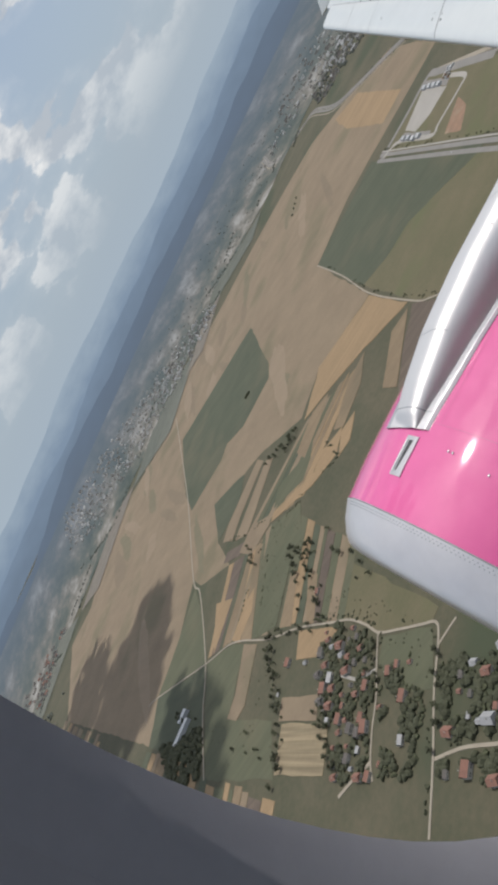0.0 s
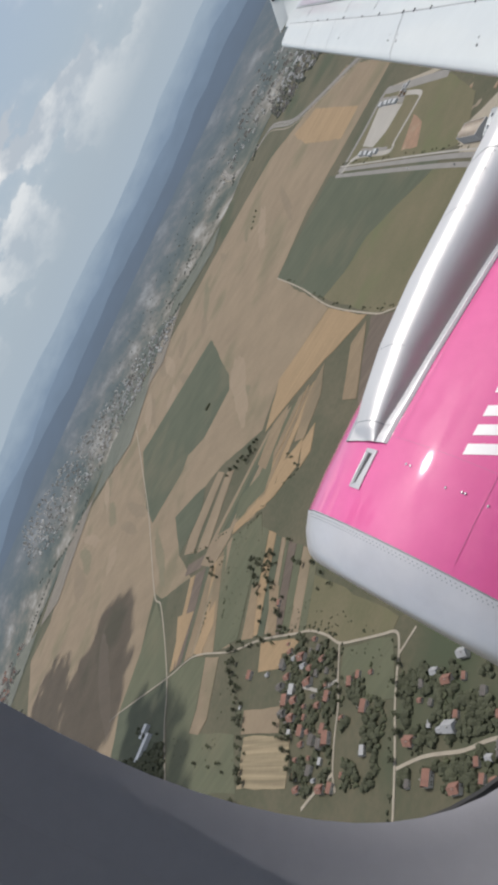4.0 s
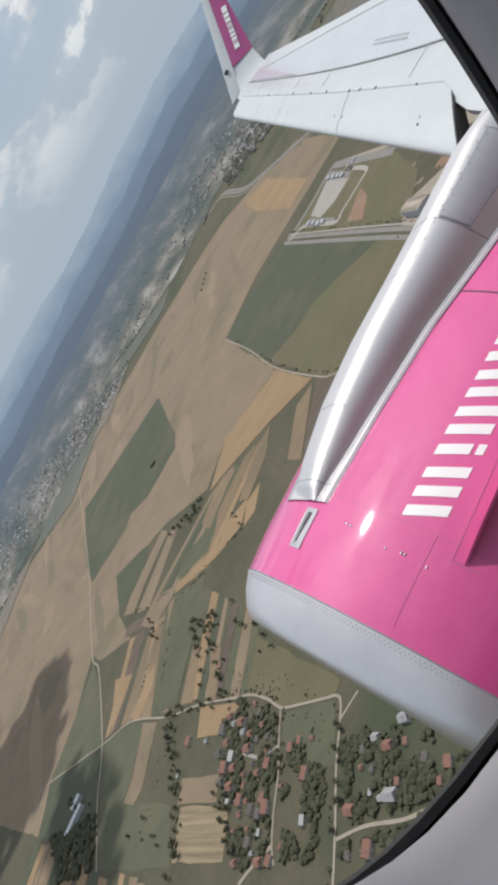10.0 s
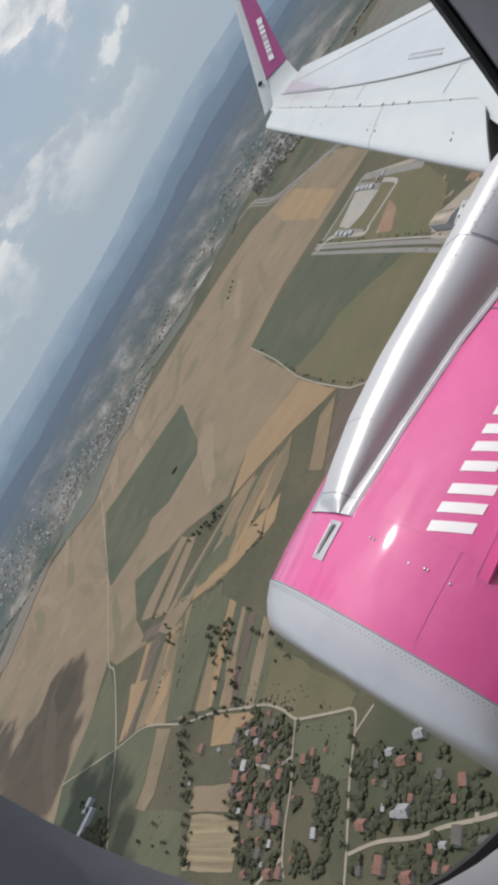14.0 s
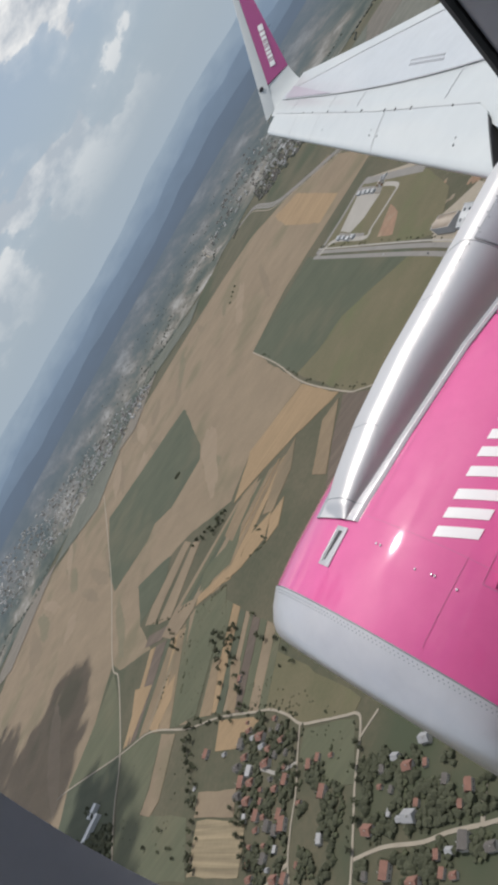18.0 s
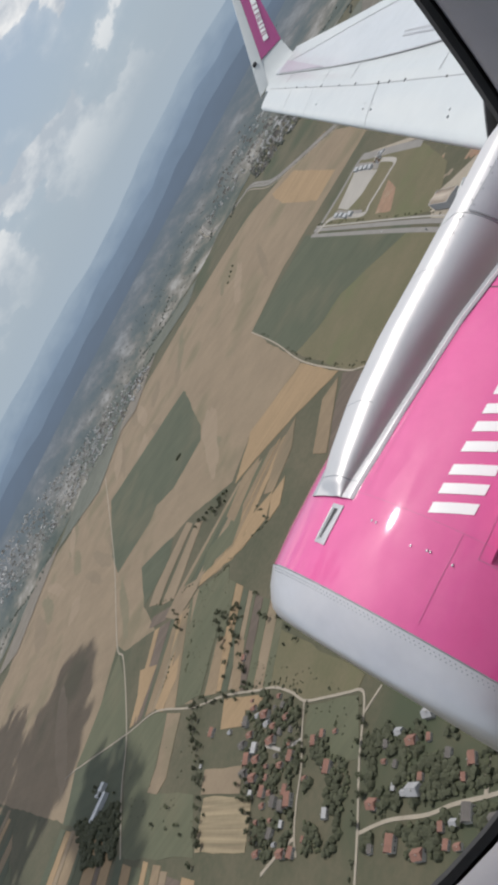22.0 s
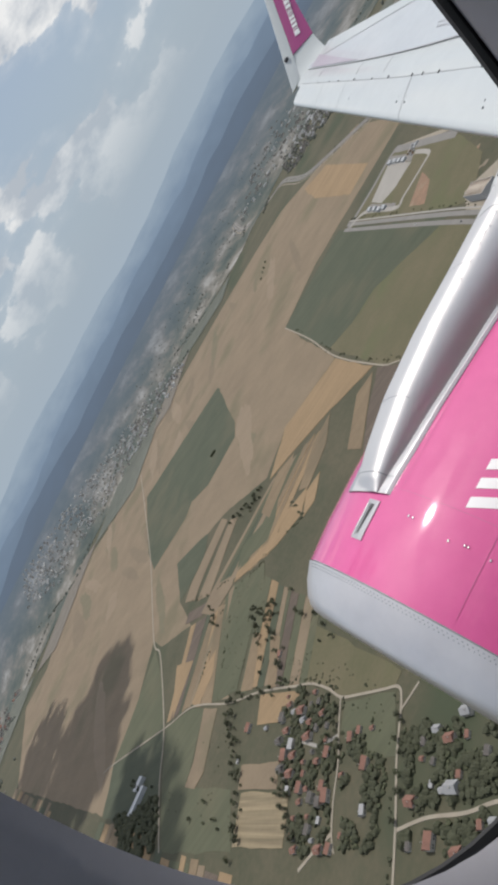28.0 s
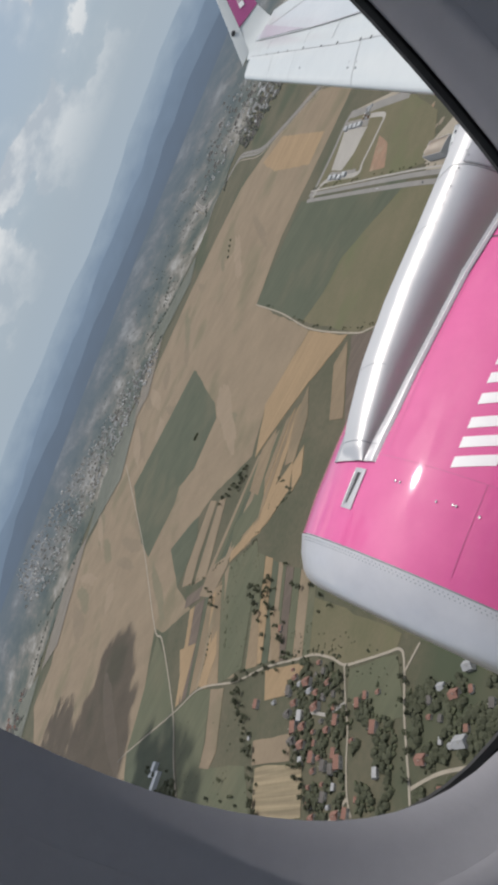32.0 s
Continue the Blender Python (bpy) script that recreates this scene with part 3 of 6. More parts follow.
def slat_row(u, full, lower=0.0):
    row = [wing_at(u + c * shear(u), c, 0.02 + drop) for c, drop in ((0.040, -0.150), (0.010, -0.122), (0.0, -0.094), (0.010, -0.066), (0.030, -0.048))]
    for j in range(1, 13):
        g = 0.05 + 0.95 * j / 12
        row.append(wing_at(u + g * full * shear(u), g * full, 0.02 - 0.045 * (1 - g) ** 2))
    return row + [wing_at(u + full * g * shear(u), full * g, -0.10 + 0.09 * g - 0.06 * (1 - g) - lower) for g in (1.0, 0.7, 0.35, 0.12)]


def slat(u0, u1, round_in=False):
    sec, n = [], 26
    for i in range(n + 1):
        u = u0 + (u1 - u0) * i / n
        sec.append(slat_row(u, lerp(SLAT, u) - (0.10 * max(0.0, 1 - (u - u0) / 0.30) ** 2 if round_in else 0.0)))
    return loft("slat", sec, WING_PAINT, wing, "white leading-edge slat, extended", wrap=True, caps=True)


loft("slat_end_rib", [slat_row(-0.035, 0.54, 0.12), slat_row(-0.004, 0.57, 0.12)], DARK, wing, "dark end rib of the slat")
slat(0.0, 3.42, True)
slat(3.427, 8.9)
slat(8.907, 11.56)
wing_sheet("fixed_leading_edge", -2.2, 12.35, lambda u: lerp(FRONT, u), lambda u: lerp(BOX, u), WING_PAINT, "white fixed leading edge", camber=0.03, up=-0.012)
wing_sheet("wing_box", -2.2, 12.35, lambda u: lerp(BOX, u) + 0.012, lambda u: lerp(TEL, u), WING_GREY, "pale grey upper wing skin", camber=0.012, up=0.002)
wing_sheet("trailing_edge", -2.2, 12.0, lambda u: lerp(TEL, u) + 0.015, lambda u: max(lerp(TE, u), lerp(TEL, u) + 0.05), WING_PAINT, "white trailing-edge panel", up=-0.004, thick=0.03)
wing_sheet("panel_gap", -2.0, 12.0, lambda u: lerp(BOX, u) - 0.004, lambda u: lerp(BOX, u) + 0.022 * (1 - u / 15), MARK, "dark panel gap", up=0.0055, thick=0.002, cc=1)
wing_sheet("panel_gap", -2.0, 11.8, lambda u: lerp(TEL, u) - 0.006, lambda u: lerp(TEL, u) + 0.016, MARK, "dark panel gap", up=0.0075, thick=0.002, cc=1)
PALE_MARK = surface("pale_grey_stencil", (0.36, 0.37, 0.40), (0.40, 0.41, 0.44), 3.0, 30.0, rough=0.6)
wing_sheet("slat_gap", 0.95, 11.7, lambda u: lerp(SLAT, max(u - 0.45, 0.0)) + 0.002, lambda u: lerp(SLAT, max(u - 0.45, 0.0)) + 0.013, MARK, "thin dark gap behind the slat", up=0.0225, thick=0.004, cc=1, cu=40)
LILAC = surface("lilac_grey_paint", (0.44, 0.41, 0.47), (0.40, 0.375, 0.43), 0.6, 6.0, rough=0.42, coat=0.2)
wing_sheet("tip_panel", 7.6, 11.9, lambda u: lerp(BOX, u) + 0.03, lambda u: lerp(BOX, u) + 0.034 + 0.085 * (u - 7.6), LILAC, "lilac-grey tip panel", up=0.0185, thick=0.004, cc=2)
for u in (1.9, 5.2, 6.9, 10.1):
    wing_sheet("panel_joint", u, u + 0.012, lambda v: lerp(FRONT, v) + 0.16, lambda v: lerp(BOX, v) - 0.01, PALE_MARK, "faint panel joint", up=0.0215, thick=0.003, cu=1, cc=4)
bm = bmesh.new()
bmesh.ops.create_uvsphere(bm, u_segments=14, v_segments=8, radius=1.0, matrix=Matrix.Translation(Vector((16.29, -11.17, 0.43))) @ Matrix.Diagonal((0.04, 0.075, 0.045, 1)))
part("navigation_light", bm, DARK, wing, "small dark navigation light")
for u in (3.42, 7.0, 8.9):
    loft("slat_joint", [[p + W_UP * 0.003 for p in slat_row(v, lerp(SLAT, v))[3:17]] for v in (u - 0.003, u + 0.011)], MARK, wing, "thin dark joint between slats", wrap=False, caps=False)
# small black marks on the fixed leading edge and the slats
for u, size in ((1.55, 0.025), (2.75, 0.05), (3.30, 0.05), (3.70, 0.05), (4.75, 0.05), (5.6, 0.03), (6.75, 0.05), (7.9, 0.03), (8.7, 0.03), (9.8, 0.02)):
    c0 = lerp(FRONT, u) + 0.035
    wing_sheet("stencil_mark", u, u + 0.016, lambda v: c0, lambda v: c0 + size, DARK, "small black mark", up=0.03, thick=0.01, cu=1, cc=1)
for u in (1.02, 3.42, 3.75, 6.4):
    for c0 in (0.20, 0.28):
        wing_sheet("stencil_mark", u + (c0 - 0.2) * 0.5, u + (c0 - 0.2) * 0.5 + 0.009, lambda v: c0, lambda v: c0 + 0.03, MARK, "small grey mark", up=0.011, thick=0.02, cu=1, cc=1)
for k in range(2):
    for j in range(13):
        u = 2.75 + j * 0.095 + k * 0.05
        wing_sheet("placard_bar", u, u + 0.042, lambda v: 1.36 + k * 0.075, lambda v: 1.40 + k * 0.075, PALE_MARK, "line of pale grey stencil", up=0.016, thick=0.008, cu=1, cc=1)

# ---- winglet ----
G_UP = Vector((0.352, 0.0, 0.936))
G_ROOT = Vector((16.175, -10.91, 0.037))


def winglet_point(w, c):
    return G_ROOT + G_UP * w + W_CHORD * c


def winglet_line(w):
    """The winglet's leading edge, the edge of its coloured skin and its trailing edge at w metres up its span."""
    return -0.36 + 1.18 * w, 0.027 + 1.105 * w, 0.923 + 0.902 * w


def winglet_rows(lo, hi, f0, f1, n, thick, tilt=0.0):
    """Sections between the edges f0 and f1: 0 leading edge, 1 skin edge, 2 trailing edge; tilt: the drop of the far end of each section."""
    out = G_UP.cross(W_CHORD).normalized()
    rows = []
    for i in range(n + 1):
        w = lo + (hi - lo) * i / n
        pts = []
        for j in range(9):
            g = f0 + (f1 - f0) * j / 8
            v = w - tilt * (1 - i / n) * j / 8
            e = winglet_line(v)
            c = e[0] + (e[1] - e[0]) * g if g < 1 else e[1] + (e[2] - e[1]) * (g - 1)
            bulge = thick * (0.25 + 0.75 * math.sin(math.pi * min(0.18 + 0.41 * g, 1.0)))
            pts.append((winglet_point(v, c), bulge))
        rows.append([p + out * q * 0.5 for p, q in pts] + [p - out * q * 0.5 for p, q in reversed(pts)])
    return rows


loft("winglet_leading_edge", winglet_rows(-0.12, 2.62, 0.0, 0.985, 20, 0.07), WING_PAINT, wing, "white winglet leading edge")
loft("winglet_skin", winglet_rows(0.39, 2.62, 1.0, 2.0, 20, 0.06, 0.12), MAGENTA, wing, "magenta painted winglet skin")
tip = []
for i in range(9):
    f = i / 8
    w = 2.623 + 0.16 * f
    le, te = winglet_line(2.62)[0] + 0.02 + 0.42 * f + 0.12 * f * f, winglet_line(w)[2]
    row = [winglet_point(w, le + (te - le) * j / 6) for j in range(7)]
    out = G_UP.cross(W_CHORD).normalized() * 0.02 * (1 - 0.6 * f)
    tip.append([p + out for p in row] + [p - out for p in reversed(row)])
loft("winglet_tip", tip, MAGENTA, wing, "magenta swept winglet tip")
for w in (0.55, 1.25, 2.05, 2.6):
    tail = winglet_point(w, winglet_line(w)[2])
    rod = [[tail + W_CHORD * k * 0.11 + Vector((0.004 * math.cos(q), 0.0, 0.004 * math.sin(q))) for q in (0, 2.094, 4.189)] for k in (-0.2, 1.0)]
    loft("static_wick", rod, DARK, wing, "thin dark static wick")
# blended root that carries the wing up into the winglet
blend = []
for i in range(13):
    f = i / 12
    low_le, low_te = wing_at(11.60, 0.30), wing_at(11.60, 1.78)
    hi_le, hi_te = winglet_point(0.387, 0.46), winglet_point(0.268, 1.165)
    sag = Vector((0.30, 0.0, -0.24)) * math.sin(math.pi * f) * 0.9
    le, te = low_le.lerp(hi_le, f) + sag, low_te.lerp(hi_te, f) + sag
    row = [le.lerp(te, j / 8) for j in range(9)]
    blend.append(row + [p - W_UP * 0.05 for p in reversed(row)])
loft("winglet_root", blend, WING_PAINT, wing, "white blended winglet root")
for k, (w0, w1) in enumerate(((0.58, 0.68), (0.705, 0.725), (0.75, 0.81), (0.835, 0.895), (0.92, 0.98), (1.005, 1.025), (1.05, 1.085), (1.105, 1.12), (1.15, 1.22), (1.245, 1.325), (1.35, 1.48))):
    out = G_UP.cross(W_CHORD).normalized()
    inward = out if out.x < 0 else -out
    q = [winglet_point(w, c) + inward * 0.036 for w, c in ((w0, 0.29 + 1.127 * w0), (w1, 0.29 + 1.127 * w1), (w1 - 0.05, 0.42 + 1.127 * w1), (w0 - 0.05, 0.42 + 1.127 * w0))]
    mesh("lettering", q + [p - inward * 0.012 for p in q], [(0, 1, 2, 3), (7, 6, 5, 4)] + [(j, 4 + j, 4 + (j + 1) % 4, (j + 1) % 4) for j in range(4)], WHITE, wing, "small white painted bar")

# ---- land ----
MEADOW = surface("dry_meadow", (0.052, 0.055, 0.031), (0.094, 0.082, 0.052), 0.009, 0.13, rough=0.95, third=(0.045, 0.055, 0.030), grain=0.42)
WHEAT = crop("ripe_stubble", (0.200, 0.148, 0.092), (0.160, 0.118, 0.075), 20, 11, 0.09, third=(0.140, 0.110, 0.070))
STUBBLE = crop("pale_stubble", (0.205, 0.158, 0.106), (0.168, 0.128, 0.086), 62, 30, 0.05, third=(0.140, 0.118, 0.074))
GOLD = crop("golden_crop", (0.262, 0.182, 0.104), (0.222, 0.155, 0.088), 30, 8, 0.10)
LUCERNE = crop("dark_green_crop", (0.054, 0.064, 0.040), (0.070, 0.077, 0.049), 55, 14, 0.07, third=(0.083, 0.082, 0.052))
GREEN = crop("green_crop", (0.074, 0.080, 0.047), (0.090, 0.092, 0.056), 25, 9, 0.09, third=(0.105, 0.098, 0.060))
PASTURE = surface("rough_pasture", (0.085, 0.083, 0.043), (0.125, 0.105, 0.062), 0.012, 0.2, rough=0.95, third=(0.09, 0.095, 0.045))
MOWN = crop("mown_hay", (0.235, 0.190, 0.120), (0.195, 0.155, 0.098), 65, 5, 0.34)
PLOUGH = crop("ploughed_soil", (0.093, 0.072, 0.057), (0.117, 0.090, 0.070), 35, 6, 0.2)
REDSOIL = surface("bare_red_soil", (0.248, 0.150, 0.100), (0.176, 0.118, 0.080), 0.06, 0.4, rough=0.95, third=(0.25, 0.195, 0.135))
ASPHALT = surface("worn_asphalt", (0.165, 0.158, 0.148), (0.20, 0.19, 0.178), 0.03, 0.8, rough=0.9)
CONCRETE = surface("pale_concrete", (0.306, 0.289, 0.264), (0.255, 0.242, 0.221), 0.02, 0.5, rough=0.9)
GRAVEL = surface("dusty_gravel", (0.289, 0.255, 0.204), (0.238, 0.208, 0.166), 0.05, 0.8, rough=0.95)
ROOF_WHITE = surface("white_sheet_roof", (0.56, 0.57, 0.575), (0.48, 0.49, 0.50), 0.03, 0.4, rough=0.55)
ROOF_GREY = surface("grey_sheet_roof", (0.40, 0.41, 0.42), (0.34, 0.35, 0.36), 0.03, 0.4, rough=0.6)
ROOF_BLUE = surface("pale_blue_roof", (0.20, 0.40, 0.58), (0.17, 0.35, 0.52), 0.03, 0.4, rough=0.6)
WALL = surface("grey_cladding", (0.42, 0.43, 0.44), (0.36, 0.37, 0.38), 0.1, 1.0, rough=0.7)

R_LAND = 4860.0


def rise(x, y):
    """The land rises gently towards the hills."""
    f = min(max((math.hypot(x - CENTRE[0], y - CENTRE[1]) - 3200) / 1650, 0.0), 1.0)
    return 190 * f * f * (3 - 2 * f)


verts, faces = [(*CENTRE, 0)], []
NA = 240
radii = [60, 150, 300, 500, 800, 1200, 1700, 2200, 2600] + [2600 + 75 * k for k in range(1, 31)]
radii[-1] = R_LAND
for r in radii:
    for k in range(NA):
        q = 2 * math.pi * k / NA
        verts.append((CENTRE[0] + r * math.cos(q), CENTRE[1] + r * math.sin(q), rise(CENTRE[0] + r, CENTRE[1])))
faces += [(0, 1 + k, 1 + (k + 1) % NA) for k in range(NA)]
for i in range(len(radii) - 1):
    for k in range(NA):
        a, b = 1 + i * NA + k, 1 + i * NA + (k + 1) % NA
        faces.append((a, a + NA, b + NA, b))
ground = tagged(mesh("ground", verts, faces, MEADOW), "dry olive-green meadow land reaching to the hills", "ground", kind="structure")

# blue hills behind the plain: glowing rings, haze painted in, paler towards each crest
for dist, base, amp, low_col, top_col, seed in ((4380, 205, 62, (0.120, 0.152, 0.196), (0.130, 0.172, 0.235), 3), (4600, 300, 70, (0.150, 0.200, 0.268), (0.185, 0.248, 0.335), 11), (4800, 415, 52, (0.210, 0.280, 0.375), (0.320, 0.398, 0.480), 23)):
    m, t, b = material("glowing_hazed_hills")
    where = t.nodes.new("ShaderNodeNewGeometry").outputs["Position"]
    wide = t.nodes.new("ShaderNodeVectorMath")
    wide.operation = "MULTIPLY"
    wide.inputs[1].default_value = (1, 1, 2.6)
    t.links.new(where, wide.inputs[0])
    big = node(t, "ShaderNodeTexNoise", Scale=0.006, Detail=5.0, Roughness=0.5)
    t.links.new(wide.outputs[0], big.inputs["Vector"])
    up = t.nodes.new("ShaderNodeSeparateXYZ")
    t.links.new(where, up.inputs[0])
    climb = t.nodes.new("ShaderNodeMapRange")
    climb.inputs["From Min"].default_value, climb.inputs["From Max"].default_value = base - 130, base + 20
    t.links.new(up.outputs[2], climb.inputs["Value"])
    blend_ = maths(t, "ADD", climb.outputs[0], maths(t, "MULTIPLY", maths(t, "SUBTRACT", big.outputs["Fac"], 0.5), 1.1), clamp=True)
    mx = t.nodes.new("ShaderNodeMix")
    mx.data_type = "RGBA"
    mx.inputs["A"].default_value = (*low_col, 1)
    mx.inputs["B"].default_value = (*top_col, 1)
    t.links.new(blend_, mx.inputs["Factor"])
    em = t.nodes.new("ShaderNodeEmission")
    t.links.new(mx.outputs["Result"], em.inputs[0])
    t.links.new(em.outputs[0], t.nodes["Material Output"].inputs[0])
    verts = []
    n = 720
    for k in range(n):
        q = -math.pi + 2 * math.pi * k / n
        p = Vector((math.cos(q) * 3.4, math.sin(q) * 3.4, seed))
        hgt = base + amp * (noise.fractal(p, 1.0, 2.0, 4) * 1.1 + 0.10 * noise.fractal(p * 6.1, 1.0, 2.0, 3))
        low_ = rise(CENTRE[0] + dist, CENTRE[1]) - 12
        for d, z in ((-60, low_), (-25, low_ + (hgt - low_) * 0.55), (0, max(hgt, low_ + 8)), (45, low_)):
            verts.append((CENTRE[0] + (dist + d) * math.cos(q), CENTRE[1] + (dist + d) * math.sin(q), z))
    faces = []
    for k in range(n):
        a, b2 = k * 4, ((k + 1) % n) * 4
        faces += [(a + j, b2 + j, b2 + j + 1, a + j + 1) for j in range(3)]
    tagged(mesh("backdrop", verts, faces, m, smooth=True), "range of blue hills along the horizon, glowing, with painted haze", "hills", kind="structure")


# the hazy end of the plain, a glowing backdrop sheet that runs up to the foot of the hills
m, t, b = material("painted_haze_distance")
where = t.nodes.new("ShaderNodeNewGeometry").outputs["Position"]
flat = t.nodes.new("ShaderNodeVectorMath")
flat.operation = "MULTIPLY"
flat.inputs[1].default_value = (0.55, 1.0, 0.0)
t.links.new(where, flat.inputs[0])
broad = node(t, "ShaderNodeTexNoise", Scale=0.0052, Detail=9.0, Roughness=0.68)
t.links.new(flat.outputs[0], broad.inputs["Vector"])
tones = t.nodes.new("ShaderNodeValToRGB")
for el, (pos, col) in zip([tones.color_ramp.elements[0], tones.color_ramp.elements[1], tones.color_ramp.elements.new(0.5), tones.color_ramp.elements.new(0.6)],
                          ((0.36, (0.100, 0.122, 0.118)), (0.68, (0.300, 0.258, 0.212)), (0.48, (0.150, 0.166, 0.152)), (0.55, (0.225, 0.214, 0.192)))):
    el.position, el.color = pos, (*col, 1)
t.links.new(broad.outputs["Fac"], tones.inputs[0])
# haze is painted into the glow: bluer with distance from the centre
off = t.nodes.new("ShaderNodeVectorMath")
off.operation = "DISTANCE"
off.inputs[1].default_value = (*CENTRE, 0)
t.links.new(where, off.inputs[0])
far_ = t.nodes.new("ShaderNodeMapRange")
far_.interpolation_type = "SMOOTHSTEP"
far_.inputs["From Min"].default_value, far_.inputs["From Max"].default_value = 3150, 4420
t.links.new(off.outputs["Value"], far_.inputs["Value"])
haze_blue = t.nodes.new("ShaderNodeMix")
haze_blue.data_type = "RGBA"
haze_blue.inputs["B"].default_value = (0.138, 0.175, 0.222, 1)
t.links.new(maths(t, "MULTIPLY", far_.outputs[0], 0.8), haze_blue.inputs["Factor"])
t.links.new(tones.outputs[0], haze_blue.inputs["A"])
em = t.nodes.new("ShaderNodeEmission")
t.links.new(haze_blue.outputs["Result"], em.inputs[0])
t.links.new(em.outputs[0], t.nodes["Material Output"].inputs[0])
verts = []
for r in [3140 + 62 * k for k in range(21)]:
    for k in range(240):
        q = 2 * math.pi * k / 240
        wob = 150 * noise.fractal(Vector((math.cos(q) * 9, math.sin(q) * 9, 2.2)), 1.0, 2.0, 4) if r == 3140 else 0.0
        x, y = CENTRE[0] + (r + wob) * math.cos(q), CENTRE[1] + (r + wob) * math.sin(q)
        verts.append((x, y, rise(x, y) + 1.4))
tagged(mesh("backdrop", verts, grid_faces(21, 240, True), m, smooth=True), "distant land below the hills, glowing, with painted blue haze", "distance", kind="structure")


def within(poly, x, y):
    hit = False
    for i in range(len(poly)):
        (xa, ya), (xb, yb) = poly[i], poly[i - 1]
        if (ya > y) != (yb > y) and x < (xb - xa) * (y - ya) / (yb - ya) + xa:
            hit = not hit
    return hit


def ragged(pts, step=22.0, wander=2.6):
    """The outline with its long edges broken up and wandering a little."""
    out = []
    for (xa, ya), (xb, yb) in zip(pts, pts[1:] + pts[:1]):
        n = max(1, int(math.hypot(xb - xa, yb - ya) / step))
        for k in range(n):
            x, y = xa + (xb - xa) * k / n, ya + (yb - ya) * k / n
            v = noise.noise_vector(Vector((x * 0.031, y * 0.031, 1.7))) + 0.5 * noise.noise_vector(Vector((x * 0.11, y * 0.11, 5.1)))
            out.append((x + v.x * wander, y + v.y * wander))
    return out


def field(pts, mat, label, z=0.12, group="fields"):
    pts = ragged(list(pts), wander=1.2 if group == "strip fields" else 3.4)
    return tagged(prism("field", pts, -0.3, z, mat), label, "field", group)


PLAIN = [(1488, -617), (1533, -532), (1586, -437), (1654, -319), (1660, -153), (1229, -15), (1325, 107), (1300, 203), (1462, 276), (1512, 321), (1647, 403), (1484, 459), (1350, 475), (1475, 544), (1547, 550), (1465, 647), (1436, 748), (1361, 812), (2267, 1141), (2855, 1095), (2801, 941), (3201, 657), (2908, 396), (3021, -22), (2883, -225), (2755, -440), (2574, -649), (2462, -747), (2118, -799), (1902, -803)]
field(PLAIN, STUBBLE, "broad tan stubble plain between town and strip fields", 0.10)
field([(2066, -752), (1604, -553), (1633, -484), (1998, -615), (2229, -734)], GOLD, "pale golden field at the end of the plain", 0.30)
field([(2120, -61), (1722, 74), (1659, 111), (1700, 226), (1783, 270), (1768, 310), (1846, 443), (2003, 420), (2427, 285)], LUCERNE, "dark green wedge of crop in the stubble", 0.30)
field([(1512, 321), (1556, 343), (1647, 403), (1484, 459), (1464, 367)], LUCERNE, "small dark green lens-shaped field", 0.30)
field([(1585, -375), (1660, -153), (1280, -40), (1221, -76), (1186, -132), (1021, -196), (1014, -207), (1282, -284)], LUCERNE, "dark green lucerne field beside the works road", 0.30)
field([(1225, -13), (1108, 14), (1045, 28), (1141, 87), (1215, 147), (1280, 203), (1325, 107)], GOLD, "golden ripe wedge-shaped field below the lane", 0.50)
field([(1025, 32), (930, 37), (902, 172), (936, 180), (989, 106)], PLOUGH, "brown ploughed field below the lane", 0.46)
TAN = "narrow tan strip of ripe grain"
for pts in ([(1036, 37), (960, 156), (1005, 157), (1058, 70)], [(1134, 92), (1092, 145), (1087, 212), (1120, 219), (1145, 144)],
            [(1216, 157), (1203, 201), (1197, 268), (1245, 262), (1254, 192)], [(1050, 423), (1026, 419), (971, 480), (1006, 492)], [(990, 413), (958, 407), (909, 458), (928, 466)]):
    field(pts, WHEAT, TAN, 0.50, "strip fields")
for pts in ([(1091, 212), (1068, 254), (1111, 305), (1224, 379), (1232, 362), (1126, 285), (1132, 254)], [(1088, 220), (1068, 189), (1041, 231), (1056, 257)],
            [(1326, 542), (1253, 514), (1239, 555), (1225, 601)], [(1169, 475), (1137, 505), (1137, 554), (1169, 559), (1182, 502)], [(939, 477), (843, 443), (841, 458), (871, 470), (861, 484), (914, 505)]):
    field(pts, GOLD, "golden patch of ripe grain", 0.52, "strip fields")
for pts in ([(1452, 453), (1467, 417), (1463, 287), (1419, 287), (1412, 393), (1397, 441)], [(1381, 438), (1403, 285), (1366, 278), (1323, 415)],
            [(1319, 417), (1315, 398), (1240, 367), (1228, 384), (1253, 440), (1320, 449)], [(1110, 547), (1060, 532), (1012, 601), (1018, 624), (1052, 635), (1060, 605)], [(909, 551), (823, 514), (802, 535), (891, 572)]):
    field(pts, STUBBLE, "pale stubble strip", 0.51, "strip fields")
field([(1395, 463), (1318, 428), (1312, 452), (1386, 482)], PLOUGH, "small brown ploughed patch", 0.50, "strip fields")
field([(1216, 382), (1128, 333), (1068, 375), (1062, 421), (1021, 495), (1069, 525), (1163, 461)], GREEN, "long green field between the strips", 0.48, "strip fields")
field([(1205, 268), (1216, 211), (1169, 265), (1159, 301), (1240, 358), (1264, 322)], GREEN, "narrow green strip of crop", 0.48, "strip fields")
field([(1505, 557), (1465, 647), (1436, 748), (1245, 623), (1376, 580)], GREEN, "green field along the field lane", 0.30)
